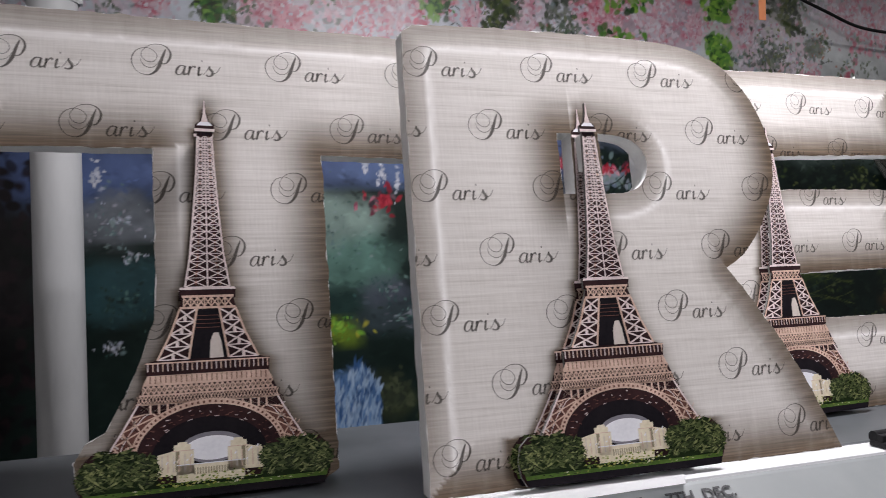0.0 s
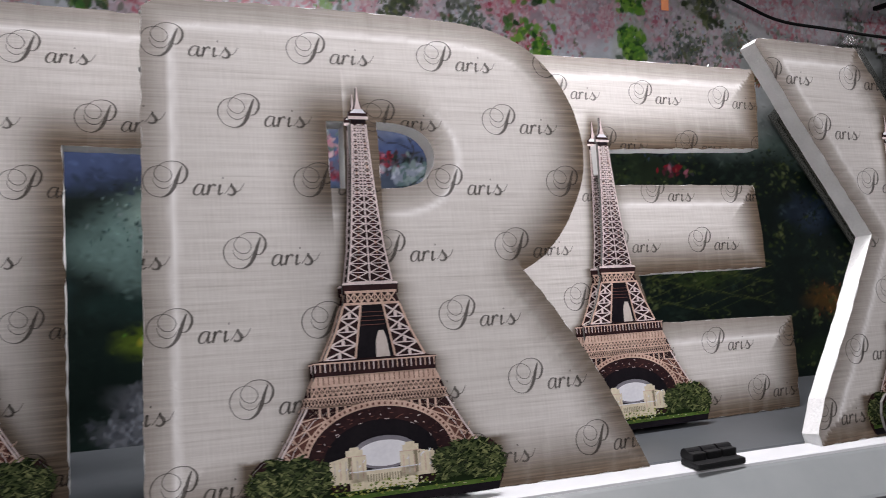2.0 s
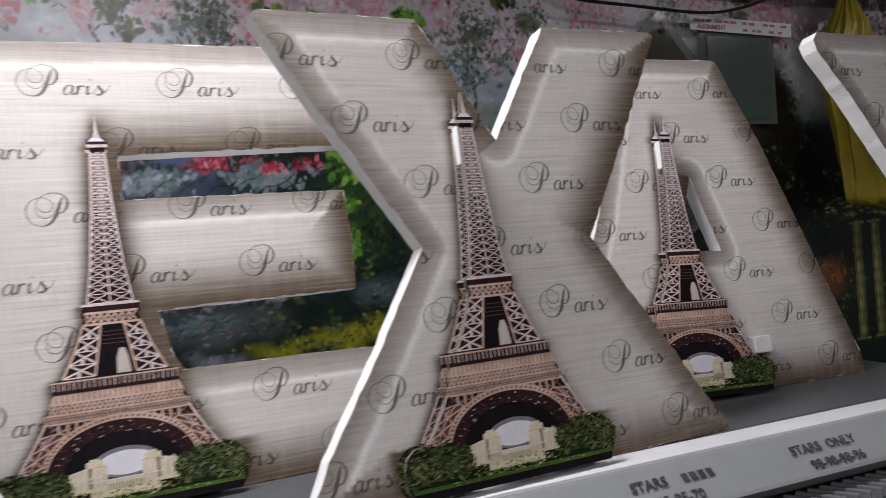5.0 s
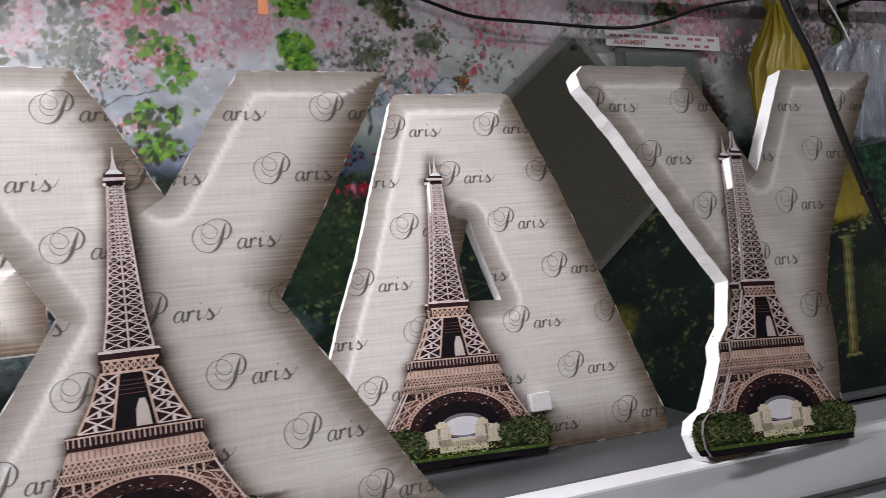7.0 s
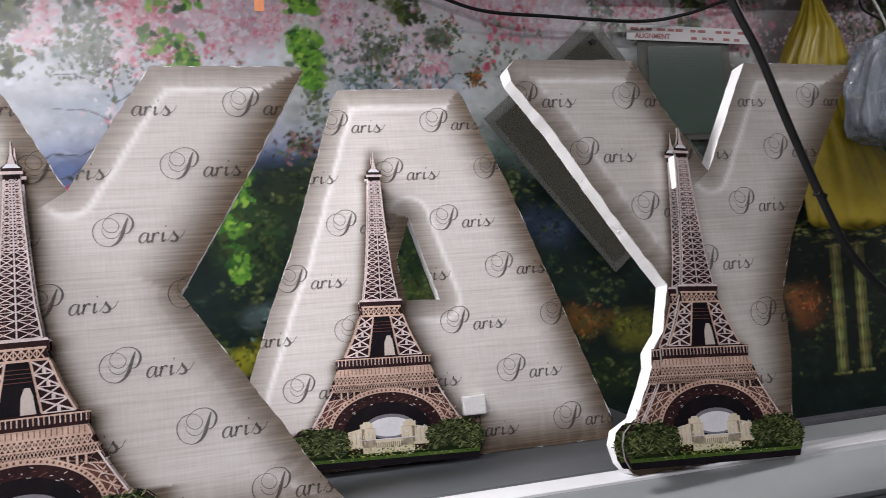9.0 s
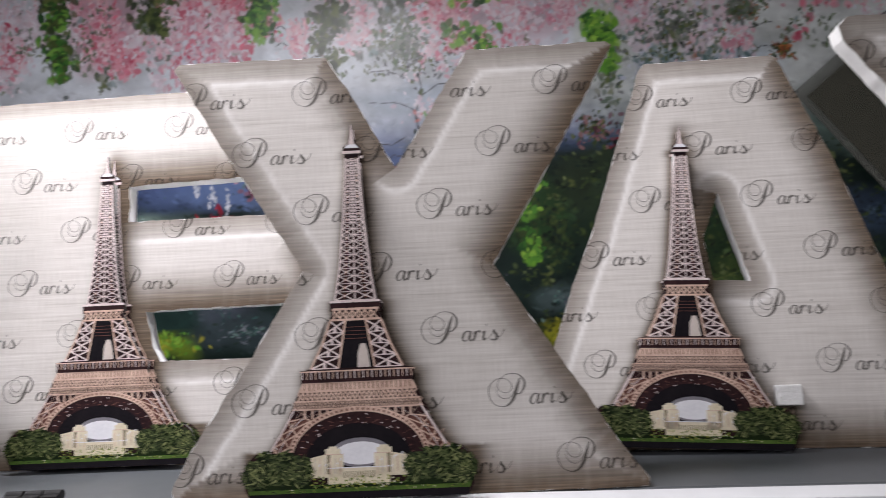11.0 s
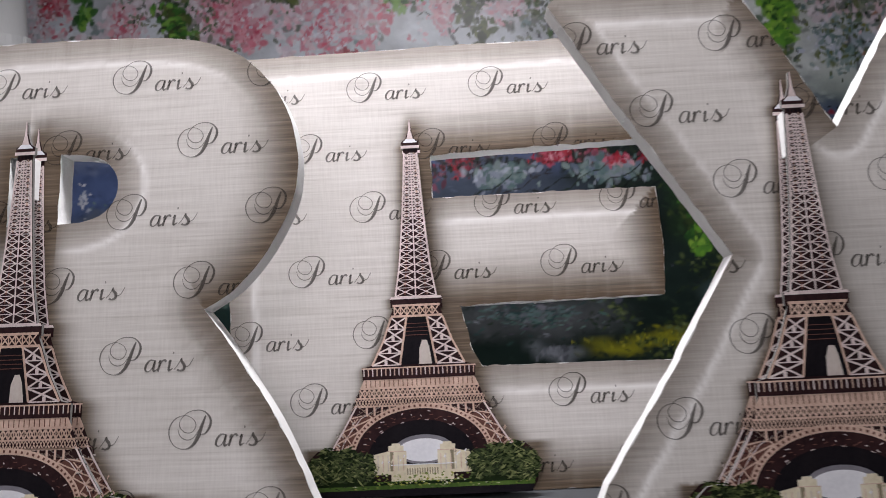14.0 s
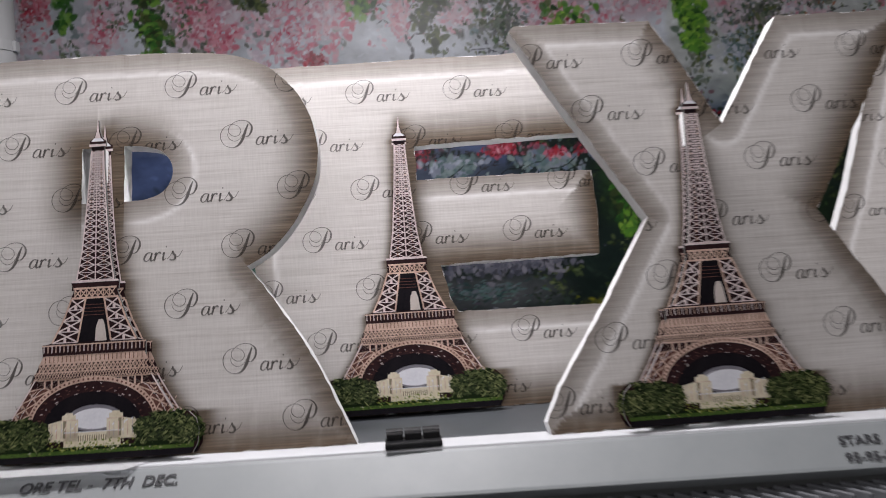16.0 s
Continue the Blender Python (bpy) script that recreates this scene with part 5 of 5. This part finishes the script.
INITIAL = (
    pen([(190, 62), (172, 108), (152, 165), (125, 205), (85, 222), (36, 206), (8, 162), (8, 115), (36, 75), (85, 60), (126, 78), (141, 110), (121, 141), (86, 141), (60, 115), (61, 84), (92, 50), (132, 36), (181, 42), (212, 74), (212, 112), (190, 147), (163, 152)],
        [7, 18, 23, 15, 5, 4, 6, 7, 5, 4, 4, 5, 5, 5, 5, 4, 4, 5, 6, 12, 15, 9, 3])
    + pen([(51, 122), (55, 144), (70, 166), (99, 178), (130, 167), (155, 132)], [2, 4, 5, 5, 4, 3], 4)
)
LETTERS = (
    pen([(292, 158), (268, 156), (248, 178), (244, 202), (258, 212), (278, 196), (292, 160)], [6, 9, 14, 12, 6, 6, 6], 4)
    + pen([(295, 156), (286, 192), (288, 210), (306, 200)], [12, 14, 12, 4], 4)
    + pen([(310, 172), (322, 158), (314, 190), (308, 212)], [4, 12, 14, 13], 4)
    + pen([(314, 190), (330, 163), (344, 157), (350, 166)], [5, 8, 13, 12], 4)
    + pen([(362, 172), (374, 158), (366, 190), (366, 209), (386, 198)], [4, 12, 14, 12, 4], 4)
    + pen([(384, 122), (391, 122)], [12, 12], 1)
    + pen([(392, 206), (412, 182), (430, 150)], [4, 4, 5], 3)
    + pen([(430, 150), (431, 166), (444, 184), (442, 204), (424, 212), (408, 206)], [8, 16, 18, 16, 9, 12], 4)
    + pen([(446, 196), (470, 186), (492, 150)], [6, 5, 4], 4)
)
GRID = 1 / 4670
STROKES = {}
for key, quads in (("printed_initial", INITIAL), ("printed_letters", LETTERS)):
    quads = [[((q.x - 105) * GRID, (130 - q.y) * GRID) for q in quad] for quad in quads]
    STROKES[key] = (quads, np.array([[sum(a for a, _ in q) / 4, sum(b for _, b in q) / 4] for q in quads]))


def word_mesh(key, quads):
    return mesh_of(key, [(a, -0.0009, b) for q in quads for a, b in q], [tuple(range(4 * i, 4 * i + 4)) for i in range(len(quads))], WORD_INK)


WHOLE = {key: word_mesh(key, quads) for key, (quads, _) in STROKES.items()}


def foam_letter(sign, poly, holes, where, tower_u, word_u, word_v, tilt=0.0, tower_tilt=0.0, blocks=(), pitch=0.160):
    """One letter: foam board, printed face, printed words, printed tower and the raised tower cut-out."""
    ob = tagged(new("foam_letter"), f"white foam letter {sign} with cream linen print and raised tower", "foam letter", "foam letters in a row")
    ob.matrix_basis = where
    rough = worn(poly, 0.012, 0.0013, ord(sign))
    rough_holes = [worn(h, 0.009, 0.0012, ord(sign) + 3) for h in holes]
    part("foam_board", extruded("foam_board", rough, rough_holes, 0.0, THICK, FOAM), ob, "white cut polystyrene")
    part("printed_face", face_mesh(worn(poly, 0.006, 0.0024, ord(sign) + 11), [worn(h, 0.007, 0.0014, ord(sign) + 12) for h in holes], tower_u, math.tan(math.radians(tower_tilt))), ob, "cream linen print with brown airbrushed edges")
    c, s = math.cos(math.radians(tilt)), math.sin(math.radians(tilt))
    for row in range(-1, 9):
        for col in range(-3, 6):
            du, dv = (col + 0.5 * (row % 2)) * pitch, -row * pitch * 0.502
            u, v = word_u + du * c - dv * s, word_v + du * s + dv * c
            m = pose(u, 0, v, 0, -tilt, 0)
            for key, (quads, centres) in STROKES.items():
                pts = np.array([[u + a * c - b * s, v + a * s + b * c] for a, b in centres])
                ok = inside(poly, pts)
                for h in holes:
                    ok &= ~inside(h, pts)
                if ok.all():
                    part(key, WHOLE[key], ob, "", m)
                elif ok.sum() > 4:
                    part(key, word_mesh(key, [q for q, k in zip(quads, ok) if k]), ob, "", m)
    stand = pose(tower_u, 0, 0, 0, tower_tilt, 0) @ Matrix.Diagonal((WIDE, 1, TALL, 1))
    flat = part("printed_tower", FLAT_TOWER, ob, "tower printed flat on the face", stand @ pose(0, -0.0012, 0))
    cut = part("tower_cutout", CUTOUT, ob, "raised cut-out board with a lattice tower print", stand @ pose(0, -RAISE, 0))
    for key, me in TOWER_PIECES.items():
        part(key.replace("_west", "").replace("_east", ""), me, cut, PIECE_LABEL.get(key, ""), pose(0, -0.0004, 0))
    for me in BRACES:
        part("leg_brace", me, cut, "", pose(0, -0.0004, 0))
    for a, z, w, h in ((-0.001, 0.432, 0.017, 0.05), (0.0, 0.30, 0.012, 0.03), (-0.03, 0.10, 0.03, 0.03), (0.03, 0.10, 0.03, 0.03), (-0.09, 0.035, 0.05, 0.03), (0.09, 0.035, 0.05, 0.03)):
        part("spacer", box("spacer", a - w / 2, a + w / 2, -RAISE + 0.0042, -0.004, z - h / 2, z + h / 2, FOAM, 0.001), ob, "white foam spacer", stand)
    chance = random.Random(ord(sign))
    for k in range(14):
        i = chance.randrange(len(rough))
        (a, v), w = rough[i], chance.uniform(0.0012, 0.0026)
        if v > 0.03:
            part("foam_crumb", CRUMB, ob, "", pose(a, chance.uniform(0.0, 0.02), v, chance.uniform(0, 90), 0, chance.uniform(0, 90)) @ Matrix.Diagonal((w, w * 0.8, w * chance.uniform(0.8, 2.2), 1)))
    for a, z, w, h in blocks:
        part("foam_scrap", box("foam_scrap", a - w / 2, a + w / 2, -0.018, -0.0012, z - h / 2, z + h / 2, FOAM, 0.002), ob, "white foam scrap")
    return ob


CUTOUT = extruded("tower_cutout", tower_outline(), [], 0.0, 0.004, IRON_DARK)
CUTOUT.materials.append(CUT_EDGE)
for face in CUTOUT.polygons:
    face.material_index = 1 if abs(face.normal.y) < 0.5 else 0
bm = bmesh.new()
bmesh.ops.create_icosphere(bm, subdivisions=1, radius=1.0)
CRUMB = finish(bm, "foam_crumb", FOAM)
flat_v, flat_f, flat_m, flat_mats = [], [], [], [IRON_DARK]
flat_f.append(tuple(range(len(tower_outline()))))
flat_v += [(a, 0.0, b) for a, b in tower_outline()]
flat_m.append(0)
for key, (bv, bf, bmi, bmats) in TOWER.bits.items():
    off = len(flat_v)
    flat_v += [(a, -0.0001 + b * 0.6, c) for a, b, c in bv]
    for f, k in zip(bf, bmi):
        flat_f.append(tuple(off + q for q in f))
        if bmats[k] not in flat_mats:
            flat_mats.append(bmats[k])
        flat_m.append(flat_mats.index(bmats[k]))
FLAT_TOWER = mesh_of("printed_tower", flat_v, flat_f, flat_mats)
FLAT_TOWER.polygons.foreach_set("material_index", flat_m)

# T: its bar runs behind the R
T_POLY = [(0.05, 0.0), (0.31, 0.0), (0.330, 0.012), (0.329, 0.407), (0.52, 0.403), (0.52, 0.573), (-0.085, 0.581), (-0.085, 0.411), (0.1235, 0.412), (0.124, 0.265), (0.121, 0.205), (0.111, 0.178), (0.105, 0.158), (0.090, 0.125), (0.066, 0.080), (0.045, 0.070), (0.033, 0.050), (0.036, 0.018)]
foam_letter("T", T_POLY, [], pose(-0.1, 0.9244, TOP, -8.69, 0, 1.85), 0.177, 0.124, 0.5235, tower_tilt=0.8)

R_LEG = curved([(0.553, 0.0), (0.521, 0.072), (0.492, 0.130), (0.464, 0.174), (0.434, 0.218), (0.410, 0.249)], 2)
R_BOWL = curved([(0.410, 0.249), (0.441, 0.268), (0.463, 0.290), (0.485, 0.320), (0.502, 0.352), (0.511, 0.382), (0.513, 0.415), (0.507, 0.452), (0.493, 0.487), (0.471, 0.518), (0.440, 0.544), (0.398, 0.561), (0.347, 0.569), (0.264, 0.573)])
R_POLY = [(-0.028, 0.0)] + R_LEG[:-1] + R_BOWL + [(0.082, 0.573), (-0.006, 0.570), (-0.021, 0.560)]
R_SLIT = [(0.178, 0.352), (0.178, 0.433), (0.198, 0.433), (0.195, 0.352)]
R_EYE = [(0.238, 0.352)] + curved([(0.238, 0.434), (0.268, 0.431), (0.289, 0.424), (0.303, 0.409), (0.307, 0.392), (0.302, 0.375), (0.288, 0.360), (0.264, 0.353)], 3)
foam_letter("R", R_POLY, [R_SLIT, R_EYE], pose(0.336, 0.8107, TOP, -11.33, 0, -0.4), 0.210, -0.001, 0.5215, pitch=0.159)

E_POLY = [(-0.124, 0.0), (0.455, 0.0), (0.462, 0.06), (0.466, 0.147), (0.36, 0.150), (0.192, 0.151), (0.181, 0.171), (0.168, 0.227), (0.30, 0.229), (0.425, 0.230), (0.429, 0.29), (0.425, 0.368), (0.30, 0.368), (0.139, 0.367), (0.139, 0.424), (0.30, 0.429), (0.447, 0.433), (0.456, 0.50), (0.462, 0.574), (0.215, 0.573), (-0.12, 0.566)]
foam_letter("E", E_POLY, [], pose(0.85, 0.9664, TOP, -9.49, 0, 2.8), 0.114, 0.054, 0.5195)

X_POLY = [(0.0, 0.0), (0.578, 0.0), (0.580, 0.010), (0.549, 0.052), (0.478, 0.165), (0.405, 0.279), (0.481, 0.402), (0.577, 0.566), (0.570, 0.572), (0.385, 0.570), (0.335, 0.491), (0.285, 0.412), (0.243, 0.490), (0.196, 0.570), (0.0, 0.571), (-0.009, 0.563), (0.060, 0.445), (0.162, 0.283), (0.091, 0.168), (0.018, 0.061), (-0.004, 0.016)]
foam_letter("X", X_POLY, [], pose(1.146, 0.7897, TOP, -9.99, 0, 3.22), 0.231, 0.012, 0.5225)

A_POLY = [(-0.075, 0.0), (0.513, 0.0), (0.515, 0.030), (0.388, 0.425), (0.329, 0.573), (0.317, 0.578), (0.134, 0.579), (0.126, 0.568), (0.089, 0.460), (0.043, 0.322), (0.007, 0.234), (-0.022, 0.152)]
A_HOLE = [(0.210, 0.238), (0.201, 0.300), (0.226, 0.367), (0.262, 0.235)]
foam_letter("A", A_POLY, [A_HOLE], pose(1.65, 0.99, TOP, -11.42, 0, -2.96), 0.160, 0.1205, 0.5245, 0.0, 1.9, ((0.2945, 0.072, 0.034, 0.028),), pitch=0.1605)

Y_POLY = [(0.0, 0.0), (0.248, 0.0), (0.262, 0.07), (0.278, 0.143), (0.281, 0.211), (0.319, 0.299), (0.405, 0.430), (0.504, 0.566), (0.498, 0.576), (0.297, 0.577), (0.245, 0.490), (0.195, 0.405), (0.134, 0.509), (0.101, 0.577), (-0.090, 0.576), (-0.102, 0.563), (-0.099, 0.546), (-0.047, 0.471), (0.007, 0.379), (0.051, 0.306), (0.091, 0.244), (0.087, 0.231), (0.072, 0.181), (0.048, 0.155), (0.045, 0.134), (0.033, 0.111), (0.009, 0.072), (-0.019, 0.059), (-0.026, 0.042), (-0.021, 0.018), (-0.010, 0.004)]
foam_letter("Y", Y_POLY, [], pose(2.1, 0.7758, TOP, -11.36, 0, 2.92), 0.106, -0.086, 0.523, tower_tilt=4.0, pitch=0.164)
